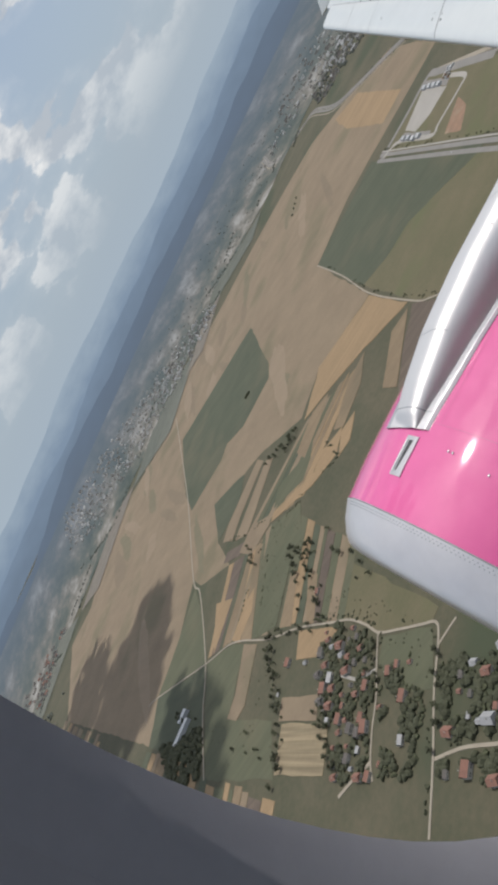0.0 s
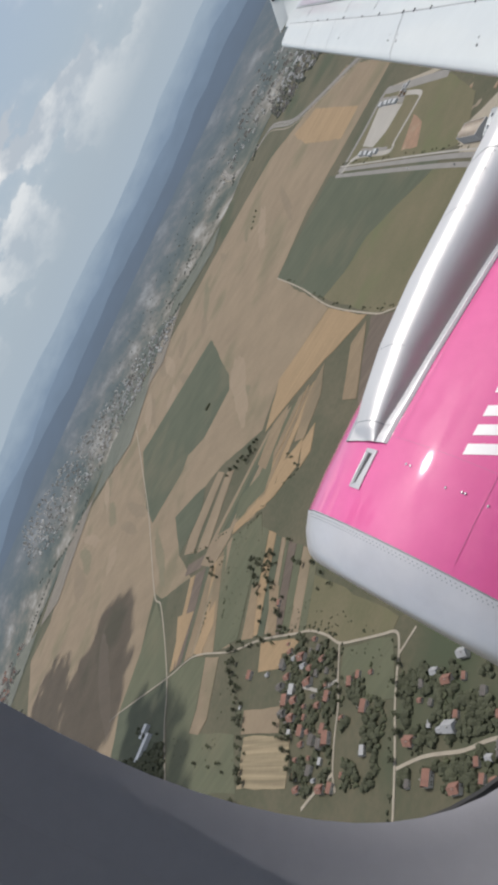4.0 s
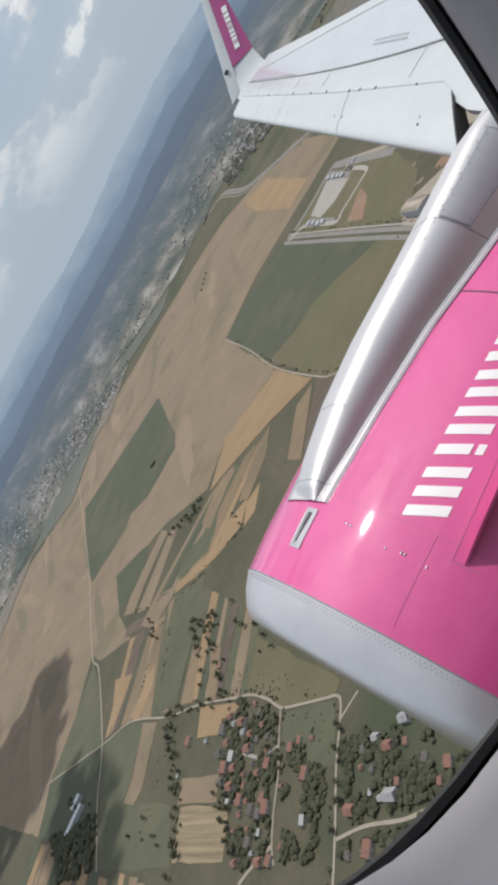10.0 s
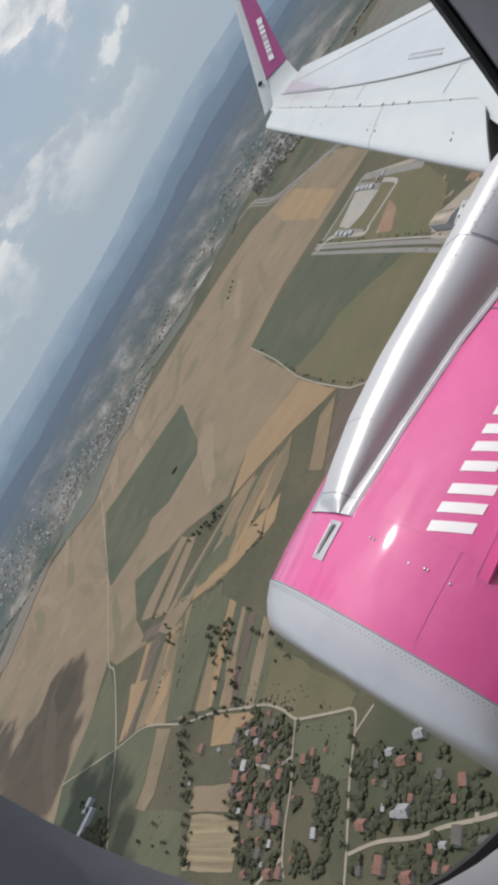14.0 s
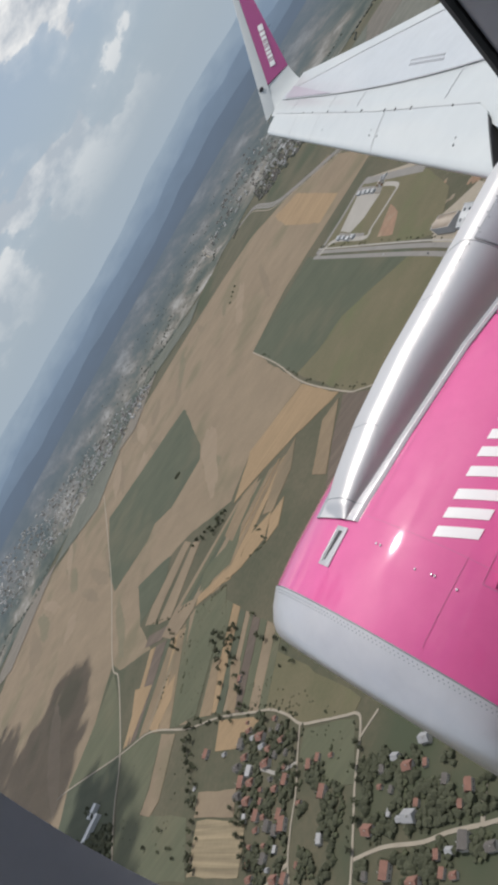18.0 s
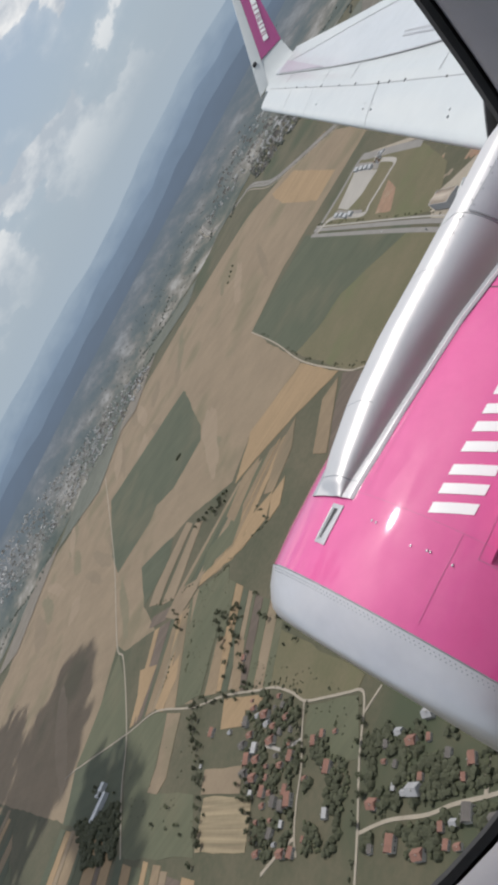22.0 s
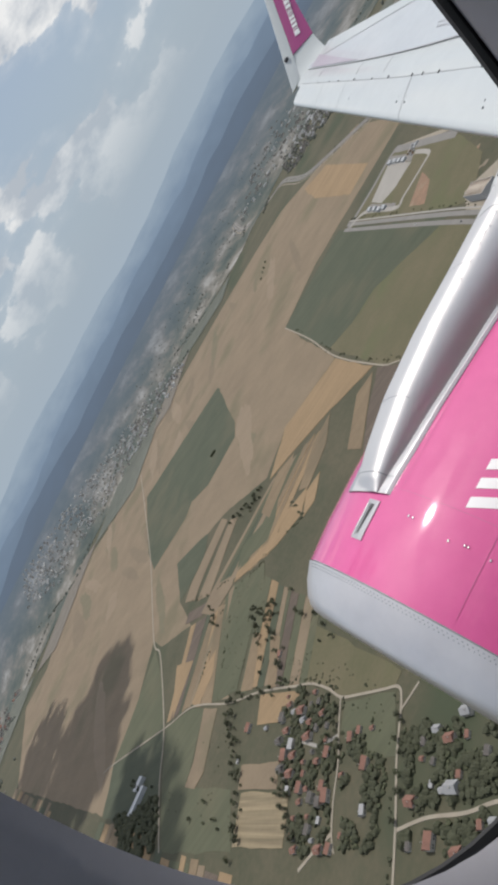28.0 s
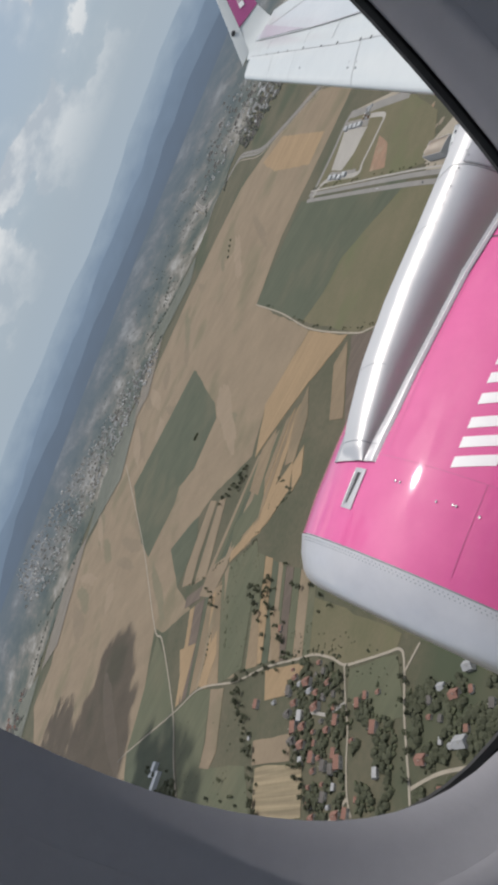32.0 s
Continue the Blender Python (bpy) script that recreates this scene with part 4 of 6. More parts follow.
field([(1434, 753), (1241, 624), (1154, 673), (1079, 708), (1356, 812)], LUCERNE, "dark green field beside the farm", 0.30)
field([(1238, 619), (1164, 565), (1110, 547), (1064, 607), (1052, 635), (910, 580), (843, 620), (1038, 715), (1146, 669)], GREEN, "broad green meadow before the village", 0.28)
field([(908, 374), (764, 374), (668, 374), (667, 387), (718, 409), (753, 422), (824, 429), (890, 451), (926, 406)], PASTURE, "olive-brown pasture above the village lane", 0.28)
field([(740, 424), (663, 391), (626, 435), (679, 457), (725, 449)], GREEN, "green paddock inside the village", 0.28)
field([(879, 571), (775, 527), (742, 567), (845, 615)], MOWN, "pale mown field with swaths of hay", 0.46)
field([(1834, -823), (1862, -1020), (1589, -972), (1451, -890), (1143, -653), (1125, -619), (1432, -713)], WHEAT, "tan ripe field beside the highway", 0.40)
field([(1225, -534), (1185, -571), (1022, -496), (1051, -472)], GOLD, "small golden field", 0.40)
field([(954, -640), (962, -687), (797, -585), (789, -561)], WHEAT, "small tan field", 0.40)
rng = random.Random(7)


def ribbon(name, pts, width, mat, label, z=0.5, category="road"):
    """A road that follows its points, smoothed."""
    line = []
    for i in range(len(pts) - 1):
        p0, p1, p2, p3 = (Vector((*pts[max(0, min(len(pts) - 1, i + k))], 0)) for k in (-1, 0, 1, 2))
        for j in range(6):
            t = j / 6
            line.append(0.5 * ((2 * p1) + (p2 - p0) * t + (2 * p0 - 5 * p1 + 4 * p2 - p3) * t * t + (3 * p1 - p0 - 3 * p2 + p3) * t ** 3))
    line.append(Vector((*pts[-1], 0)))
    verts, faces = [], []
    for i, p in enumerate(line):
        d = (line[min(i + 1, len(line) - 1)] - line[max(i - 1, 0)]).normalized()
        s = Vector((-d.y, d.x, 0)) * width / 2
        p = p + Vector((0, 0, rise(p.x, p.y) * 1.0 + (1.2 if rise(p.x, p.y) > 0.5 else 0)))
        verts += [p + s + Vector((0, 0, z - 0.5)), p + s * 0.96 + Vector((0, 0, z)), p - s * 0.96 + Vector((0, 0, z)), p - s + Vector((0, 0, z - 0.5))]
    for i in range(len(line) - 1):
        a = i * 4
        faces += [(a + k, a + 4 + k, a + 5 + k, a + 1 + k) for k in range(3)]
    ob = mesh(name, verts, faces, mat)
    bm = bmesh.new()
    bm.from_mesh(ob.data)
    bmesh.ops.recalc_face_normals(bm, faces=bm.faces)
    if sum(f.normal.z for f in bm.faces) < 0:
        bmesh.ops.reverse_faces(bm, faces=bm.faces)
    bm.to_mesh(ob.data)
    bm.free()
    return tagged(ob, label, category, kind="structure")


def shifted(pts, d):
    out = []
    for i, p in enumerate(pts):
        a, b = Vector(pts[max(i - 1, 0)]), Vector(pts[min(i + 1, len(pts) - 1)])
        w = (b - a).normalized()
        out.append((p[0] - w.y * d, p[1] + w.x * d))
    return out


# strip fields
TONES = [(WHEAT, "narrow tan strip of ripe grain"), (GOLD, "narrow golden strip of ripe grain"), (GREEN, "narrow green strip of crop"), (PLOUGH, "narrow brown ploughed strip"), (LUCERNE, "narrow dark green strip"), (STUBBLE, "narrow pale stubble strip"), (GREEN, "narrow green strip of crop")]


def strips(a, b, c, d, count, seed):
    """Strips that run from the side a-b to the side d-c."""
    r = random.Random(seed)
    cuts = [0.0]
    for _ in range(count):
        cuts.append(cuts[-1] + r.uniform(0.5, 1.6))
    cuts = [k / cuts[-1] for k in cuts]
    a, b, c, d = (Vector(p) for p in (a, b, c, d))
    last = None
    for k in range(count):
        mat, label = r.choice(TONES)
        while label == last:
            mat, label = r.choice(TONES)
        last = label
        f0, f1 = cuts[k] + 0.004, cuts[k + 1] - 0.004
        e0, e1 = r.uniform(-0.01, 0.04), r.uniform(0.96, 1.01)
        pts = [a.lerp(b, f0).lerp(d.lerp(c, f0), e0), a.lerp(b, f1).lerp(d.lerp(c, f1), e0), a.lerp(b, f1).lerp(d.lerp(c, f1), e1), a.lerp(b, f0).lerp(d.lerp(c, f0), e1)]
        field([tuple(p) for p in pts], mat, label, 0.33 + 0.012 * (k % 3) + 0.005 * (seed % 7), "strip fields")


strips((1323, 415), (1128, 329), (1129, 107), (1263, 197), 9, 5)
strips((1009, 495), (836, 433), (884, 349), (1104, 347), 9, 6)
strips((1183, 569), (1031, 513), (1216, 382), (1260, 446), 5, 7)
strips((1242, 618), (1168, 562), (1219, 410), (1350, 475), 5, 8)
strips((1360, 815), (1080, 712), (960, 900), (1300, 1010), 9, 9)
strips((1060, 720), (820, 628), (720, 780), (930, 880), 9, 12)
strips((1700, 960), (1320, 1020), (1260, 1240), (1680, 1300), 10, 13)
strips((1280, 1020), (940, 910), (880, 1120), (1220, 1240), 10, 14)
strips((2300, 1150), (1740, 960), (1720, 1300), (2200, 1420), 12, 15)
strips((800, 640), (560, 560), (500, 720), (700, 800), 8, 16)
field([(1280, -40), (1028, 27), (933, 33), (931, -37), (889, -151), (1021, -196), (1186, -132), (1221, -76)], PASTURE, "rough olive pasture beside a lane", 0.2)
field([(896, -317), (830, -297), (847, -271), (904, -287)], REDSOIL, "patch of bare red soil", 0.3, "bare ground")
field([(700, -450), (672, -440), (668, -410), (702, -415)], REDSOIL, "patch of bare red soil", 0.3, "bare ground")
field([(492, 61), (463, 15), (400, 16), (361, 32), (402, 53), (434, 81)], surface("churned_brown_soil", (0.165, 0.122, 0.085), (0.125, 0.095, 0.066), 0.05, 0.5, rough=0.95, third=(0.12, 0.11, 0.055)), "churned brown building ground", 0.3, "bare ground")
field([(620, -330), (560, -300), (520, -220), (600, -200), (700, -260)], PLOUGH, "brown bare field by the works", 0.3, "bare ground")
field([(880, -560), (700, -480), (690, -520), (860, -610)], LUCERNE, "dark green crop beside a track", 0.3)

def blot(cx, cy, long, wide, turn, mat, label, seed, z=0.26, group="bare ground"):
    """A patch of ground with a ragged outline."""
    pts = []
    ca, sa = math.cos(radians(turn)), math.sin(radians(turn))
    for k in range(64):
        q = 2 * math.pi * k / 64
        e = 1 + 0.42 * noise.fractal(Vector((math.cos(q) * 1.2, math.sin(q) * 1.2, seed * 3.7)), 1.0, 2.0, 3)
        x, y = long * e * math.cos(q), wide * e * math.sin(q)
        pts.append((cx + x * ca - y * sa, cy + x * sa + y * ca))
    return field(pts, mat, label, z, group)


WORN = surface("worn_grass_and_dust", (0.150, 0.118, 0.080), (0.098, 0.088, 0.055), 0.04, 0.35, rough=0.95, third=(0.085, 0.080, 0.046))
DUST = surface("pale_trodden_dust", (0.225, 0.185, 0.140), (0.175, 0.142, 0.105), 0.05, 0.4, rough=0.95, third=(0.13, 0.108, 0.076))
count_ = 0
for x, y, lo, wi, an in ((905, -290, 34, 18, 70), (1000, -330, 46, 14, 30), (870, -240, 22, 12, 10), (760, -230, 30, 12, 120), (1130, -290, 26, 14, 40), (690, -180, 22, 10, 60), (980, -250, 30, 10, 15)):
    for _ in range(5):
        count_ += 1
        blot(x + rng.gauss(0, lo * 0.55), y + rng.gauss(0, lo * 0.45), lo * rng.uniform(0.25, 0.55), wi * rng.uniform(0.25, 0.6), an + rng.uniform(-30, 30), REDSOIL if rng.random() < 0.7 else DUST, "ragged patch of bare red soil", count_, 0.262 + 0.0012 * count_)
for k, (x, y, lo, wi, an) in enumerate(((820, -190, 60, 20, 160), (1010, -430, 90, 26, 150), (640, -380, 70, 30, 20), (560, 40, 40, 22, 70), (700, 170, 80, 30, 40), (470, -10, 40, 20, 30), (430, 120, 70, 34, 60), (1300, -560, 110, 40, 150), (760, -560, 90, 24, 150), (440, -280, 80, 40, 110), (520, 600, 70, 30, 60))):
    blot(x, y, lo, wi, an, WORN if k % 3 else DUST, "ragged patch of worn dusty grass", 20 + k, 0.205 + 0.003 * k)

def within_plain(x, y):
    return all(within(PLAIN, x + 70 * math.cos(q), y + 70 * math.sin(q)) for q in (0, 1.57, 3.14, 4.71))


# soft darker, greener and paler streaks over the stubble plain
STREAKS = [crop("thin_stubble", (0.172, 0.132, 0.090), (0.150, 0.118, 0.080), 62, 26, 0.05), crop("weedy_stubble", (0.128, 0.116, 0.074), (0.150, 0.126, 0.082), 62, 26, 0.05), crop("bleached_stubble", (0.222, 0.172, 0.120), (0.200, 0.154, 0.106), 62, 26, 0.05)]
streak_rng = random.Random(77)
for k in range(34):
    f, g = streak_rng.random(), streak_rng.random()
    x, y = 1500 + 1350 * f, -520 + 1300 * g
    if within_plain(x, y):
        blot(x, y, streak_rng.uniform(60, 210), streak_rng.uniform(10, 34), 150 + 30 * g + streak_rng.uniform(-12, 12), STREAKS[k % 3], ("thin brown streak in the stubble", "weedy green streak in the stubble", "bleached pale streak in the stubble")[k % 3], 200 + k, 0.115 + 0.004 * k, "stubble streaks")

# far fields as a patchwork
verts, faces = [], []


def parcels(x0, x1, y0, y1, depth):
    w, h = x1 - x0, y1 - y0
    if depth == 0 or (w < 110 and h < 110):
        if rng.random() < 0.80:
            g = 0.6 + rng.random() * 1.6
            add = [(x0 + g, y0 + g), (x1 - g, y0 + g * rng.random()), (x1 - g * rng.random(), y1 - g), (x0 + g, y1 - g)]
            i = len(verts)
            ca, sa = math.cos(radians(38)), math.sin(radians(38))
            world_pts = [(px * ca - py * sa + 2350, px * sa + py * ca - 250) for px, py in add]
            cx, cy = world_pts[0]
            keep = math.hypot(cx - CENTRE[0], cy - CENTRE[1]) < 3120 and cx > 400 and not (-1250 < cy < 1160 and cx < 2950) and not (cx < 2350 and 1100 < cy < 1500) and not (cx < 1700 and -1000 < cy < 700)
            if keep:
                verts.extend((px, py, rise(px, py) + (0.06 if math.hypot(px, py) < 2300 else 1.6)) for px, py in world_pts)
                faces.append((i, i + 1, i + 2, i + 3))
        return
    if w > h * rng.uniform(0.6, 1.5):
        m = x0 + w * rng.uniform(0.35, 0.65)
        parcels(x0, m, y0, y1, depth - 1)
        parcels(m, x1, y0, y1, depth - 1)
    else:
        m = y0 + h * rng.uniform(0.35, 0.65)
        parcels(x0, x1, y0, m, depth - 1)
        parcels(x0, x1, m, y1, depth - 1)


parcels(-2600, 2600, -2600, 2600, 9)
m, t, b = material("hazed_crop_patchwork")
isle = t.nodes.new("ShaderNodeNewGeometry")
ramp = t.nodes.new("ShaderNodeValToRGB")
ramp.color_ramp.interpolation = "CONSTANT"
# crop tones greyed and lightened, so the colour carries some distance haze
steps = [(0.0, (0.096, 0.104, 0.086)), (0.22, (0.110, 0.116, 0.096)), (0.42, (0.120, 0.122, 0.104)), (0.60, (0.150, 0.134, 0.112)), (0.72, (0.090, 0.100, 0.086)), (0.86, (0.172, 0.150, 0.124)), (0.93, (0.122, 0.112, 0.096))]
while len(ramp.color_ramp.elements) < len(steps):
    ramp.color_ramp.elements.new(0.5)
for el, (pos, col) in zip(ramp.color_ramp.elements, steps):
    el.position, el.color = pos, (*col, 1)
t.links.new(isle.outputs["Random Per Island"], ramp.inputs[0])
spots = node(t, "ShaderNodeTexNoise", Scale=0.02, Detail=5.0, Roughness=0.65)
t.links.new(isle.outputs["Position"], spots.inputs["Vector"])
amount = t.nodes.new("ShaderNodeMapRange")
amount.inputs["To Min"].default_value, amount.inputs["To Max"].default_value = 0.55, 1.4
t.links.new(spots.outputs["Fac"], amount.inputs["Value"])
tint = t.nodes.new("ShaderNodeVectorMath")
tint.operation = "SCALE"
t.links.new(ramp.outputs[0], tint.inputs[0])
t.links.new(amount.outputs[0], tint.inputs["Scale"])
t.links.new(tint.outputs[0], b.inputs["Base Color"])
b.inputs["Roughness"].default_value = 0.95
tagged(mesh("far_fields", verts, faces, m), "distant patchwork of green and tan fields", "fields", kind="stuff")

# ---- roads ----
HIGHWAY = [(560, -400), (679, -441), (888, -512), (1209, -624), (1502, -719), (1746, -769), (2141, -803), (2365, -838), (2731, -974), (2845, -958), (2972, -919), (3188, -921), (3400, -1010)]
ribbon("road", shifted(HIGHWAY, 6.5), 8, ASPHALT, "grey asphalt highway carriageway")
ribbon("road", shifted(HIGHWAY, -6.5), 8, ASPHALT, "grey asphalt highway carriageway")
ribbon("road", HIGHWAY, 1.4, CONCRETE, "pale concrete barrier strip between the carriageways", 0.75)
ribbon("road", shifted(HIGHWAY, 19), 3, GRAVEL, "dusty service track beside the highway", 0.4)
MAIN = [(1535, -365), (1124, -236), (954, -181), (828, -137), (664, -92), (578, -66), (517, -47), (489, -40), (440, -20), (400, 5), (330, 40)]
ribbon("road", shifted(MAIN, 6.5), 8, ASPHALT, "worn asphalt road of the works estate")
ribbon("road", shifted(MAIN, -6.5), 8, ASPHALT, "worn asphalt road of the works estate")
ribbon("pavement", shifted(MAIN, 14), 3, CONCRETE, "pale concrete path beside the road", 0.55, "pavement")
ribbon("road", [(427, -135), (453, -115), (471, -79), (489, -40), (500, 28), (525, 87), (549, 128), (534, 154), (520, 220)], 12, ASPHALT, "worn asphalt cross road", 0.56)
ribbon("road", [(1414, -504), (1094, -402), (868, -323), (728, -289), (700, -250), (750, -160), (785, -130)], 9, GRAVEL, "dusty works road round the warehouse", 0.52)
ribbon("road", [(728, -289), (640, -240), (560, -180), (500, -100)], 8, ASPHALT, "worn asphalt road", 0.53)
ribbon("road", [(1660, -153), (1429, -85), (1228, -17), (1028, 27), (975, 31), (909, 26)], 2.8, GRAVEL, "pale dirt lane between fields", 0.5)
ribbon("road", [(1234, -833), (1121, -730), (948, -620), (678, -494)], 7, GRAVEL, "pale dirt track", 0.5)
ribbon("road", [(1600, -990), (1524, -937), (1321, -777), (1082, -617), (860, -537)], 6, GRAVEL, "pale dirt track", 0.52)
ribbon("road", [(858, 22), (783, 41), (723, 60), (672, 77), (619, 94), (591, 101), (574, 97), (556, 84), (512, 68)], 5, CONCRETE, "pale lane along the works fence", 0.5)
ribbon("road", [(2781, 214), (2064, 395), (1845, 457), (1547, 550), (1457, 556), (1250, 621), (1154, 673), (1042, 717)], 3.2, GRAVEL, "pale dirt lane along the plain", 0.56)
LANE = [(1472, 782), (1431, 749), (1245, 623), (1160, 561), (1030, 515), (944, 474), (859, 443), (824, 430), (784, 424), (752, 423), (718, 410), (683, 395), (663, 387), (650, 396), (626, 434), (599, 468), (581, 492), (558, 525)]
ribbon("road", LANE, 2.81, GRAVEL, "pale village lane of packed gravel", 0.58)
STREET = [(752, 424), (728, 452), (709, 471), (691, 499), (673, 520), (658, 530)]
ribbon("road", STREET, 2.37, GRAVEL, "pale village street", 0.57)
ribbon("road", [(673, 520), (688, 542), (701, 566)], 4.0, GRAVEL, "pale village street", 0.56)
ribbon("road", [(823, 490), (781, 479), (754, 472), (728, 453)], 3.6, CONCRETE, "pale paved lane between the houses", 0.55)
EAST = [(589, 478), (561, 456), (524, 436), (503, 420), (477, 404), (462, 394)]
ribbon("road", EAST, 3.11, GRAVEL, "pale village street", 0.56)
ribbon("road", [(477, 404), (487, 383), (492, 370)], 4.0, GRAVEL, "pale village street", 0.55)
ribbon("road", [(646, 404), (636, 375)], 2.6, GRAVEL, "faint dirt track across the grass", 0.54)
ribbon("road", [(1128, -1149), (718, -916), (458, -780), (305, -683)], 6, GRAVEL, "long straight pale dirt track", 0.54)


# ---- buildings ----
GLASS = surface("dark_window_glass", (0.03, 0.035, 0.045), (0.05, 0.055, 0.065), 0.5, 4.0, rough=0.15)


def quad_point(q, f, g):
    a, b, c, d = (Vector(p) for p in q)
    p = a.lerp(b, f).lerp(d.lerp(c, f), g)
    return p.x, p.y


def sub_quad(q, f0, f1, g0, g1):
    return [quad_point(q, f0, g0), quad_point(q, f1, g0), quad_point(q, f1, g1), quad_point(q, f0, g1)]


def building(name, label, q, high, roof_mat, bays=1, along="f", valley=0.0, lights=0, wall=WALL, doors=3, seams=True, category="building", group=""):
    """A flat works building: walls, roof bays with raised ridges, parapet, roof lights and gates."""
    ob = thing(name, label, category, group)
    part_wall = prism("wall", q, 0.0, high, wall, ob)
    part_wall["label"] = "clad outer walls"
    for k in range(bays):
        a, b = k / bays + 0.012, (k + 1) / bays - 0.012 - valley
        r = sub_quad(q, a, b, 0.015, 0.985) if along == "f" else sub_quad(q, 0.015, 0.985, a, b)
        mid = (sub_quad(q, (a + b) / 2 - 0.002, (a + b) / 2 + 0.002, 0.015, 0.985) if along == "f" else sub_quad(q, 0.015, 0.985, (a + b) / 2 - 0.002, (a + b) / 2 + 0.002))
        if along != "f":
            mid = [mid[0], mid[1], mid[2], mid[3]]
        base, top = high + 0.3, high + 1.6
        vs = [(x, y, high - 0.2) for x, y in r] + [(x, y, base) for x, y in r]
        if along == "f":
            ends = [((mid[0][0] + mid[1][0]) / 2, (mid[0][1] + mid[1][1]) / 2), ((mid[2][0] + mid[3][0]) / 2, (mid[2][1] + mid[3][1]) / 2)]
            fs = [(4, 8, 9, 7), (5, 6, 9, 8), (4, 5, 8), (6, 7, 9)]
        else:
            ends = [((mid[0][0] + mid[3][0]) / 2, (mid[0][1] + mid[3][1]) / 2), ((mid[1][0] + mid[2][0]) / 2, (mid[1][1] + mid[2][1]) / 2)]
            fs = [(4, 5, 9, 8), (7, 8, 9, 6), (4, 8, 7), (5, 6, 9)]
        vs += [(x, y, top) for x, y in ends]
        fs += [(j, (j + 1) % 4, 4 + (j + 1) % 4, 4 + j) for j in range(4)]
        roof = mesh("roof", vs, fs, roof_mat[k % len(roof_mat)] if isinstance(roof_mat, list) else roof_mat, ob)
        bm = bmesh.new()
        bm.from_mesh(roof.data)
        bmesh.ops.recalc_face_normals(bm, faces=bm.faces)
        bm.to_mesh(roof.data)
        bm.free()
        for j in range(lights):
            g = (j + 0.6) / (lights + 0.2)
            for side in (0.28, 0.72):
                s0 = a + (b - a) * (side - 0.06)
                s1 = a + (b - a) * (side + 0.06)
                lq = sub_quad(q, s0, s1, g - 0.035, g + 0.035) if along == "f" else sub_quad(q, g - 0.035, g + 0.035, s0, s1)
                prism("roof_light", lq, high + 0.8, high + 1.75, GLASS, ob, "dark roof light")
    if seams and high >= 9:
        for k in range(bays):
            for j in range(9):
                g = (j + 1) / 10
                a, b = k / bays + 0.03, (k + 1) / bays - 0.03
                rib = sub_quad(q, a, b, g - 0.003, g + 0.003) if along == "f" else sub_quad(q, g - 0.003, g + 0.003, a, b)
                prism("roof_seam", rib, high + 0.2, high + 1.70, roof_mat[k % len(roof_mat)] if isinstance(roof_mat, list) else roof_mat, ob)
    for j in range(doors):
        g = (j + 0.5) / doors
        for edge in ((0.0, -0.004), (1.0, 1.004)):
            gq = sub_quad(q, edge[1], edge[1] + 0.003, g - 0.07, g + 0.07)
            prism("gate", gq, 0.3, high * 0.55, ROOF_GREY, ob, "grey roller gate")
    for f0, f1, g0, g1 in ((0, 1, -0.004, 0.008), (0, 1, 0.992, 1.004), (-0.004, 0.008, 0.009, 0.991), (0.992, 1.004, 0.009, 0.991)):
        prism("parapet", sub_quad(q, f0, f1, g0, g1), high - 0.4, high + 0.9, ROOF_GREY, ob)
    return ob


def yard(pts, mat, label, z=0.44):
    return tagged(prism("pavement", ragged(list(pts), 14.0, 1.8), -0.3, z, mat), label, "yard", kind="structure")


yard([(1130, -500), (1125, -400), (800, -300), (745, -310), (760, -385)], GRAVEL, "dusty pale yard round the blue and white warehouse")
building("warehouse", "long white warehouse with one pale blue roof end", [(1101, -485), (1100, -419), (797, -330), (778, -359)], 11, [ROOF_WHITE, ROOF_WHITE, ROOF_BLUE], 3, "g", 0.012, 0)
field([(1432, -506), (1112, -388), (989, -299), (955, -205), (1502, -354)], PASTURE, "rough grass inside the works ring road", 0.32)
PAD = [(1433, -474), (1293, -419), (1319, -376), (1361, -358), (1432, -386)]
yard(PAD, CONCRETE, "pale empty concrete lot inside a ring road", 0.50)
yard([(1442, -497), (1299, -438), (1296, -422), (1439, -479)], ASPHALT, "grey asphalt strip with site sheds", 0.48)
yard([(1430, -381), (1274, -325), (1269, -309), (1446, -368)], ASPHALT, "grey asphalt strip with stacked materials", 0.48)
ribbon("road", [(1502, -354), (1446, -368), (1263, -311), (1249, -328), (1221, -382), (1221, -405), (1298, -441)], 9, CONCRETE, "pale concrete ring road round the lot", 0.54)
ribbon("road", [(1515, -355), (1469, -435), (1438, -503), (1378, -487), (1122, -395)], 16, ASPHALT, "worn asphalt road beside the lot", 0.53)
for x, y in [(1411, -472), (1383, -463), (1356, -453), (1330, -443), (1403, -363), (1373, -353), (1343, -341), (1318, -336)]:
    building("site_shed", "small grey site shed beside the concrete lot", [(x, y), (x + 17, y - 6), (x + 20, y + 2), (x + 3, y + 8)], 4, ROOF_GREY, 1, doors=1, group="site sheds")
field([(1208, -358), (1154, -325), (1127, -268), (1198, -289)], REDSOIL, "patch of bare red soil", 0.36, "bare ground")
yard([(990, -235), (900, -270), (790, -200), (800, -150), (880, -165), (960, -195)], GRAVEL, "pale yard round two office blocks")
building("office_block", "tan flat-roofed works building beside the road", [(948, -225), (890, -210), (903, -190), (955, -205)], 12, surface("tan_felt_roof", (0.42, 0.36, 0.30), (0.36, 0.31, 0.26), 0.05, 0.5, rough=0.9), 1, "g", 0, 0, doors=2, group="office blocks")
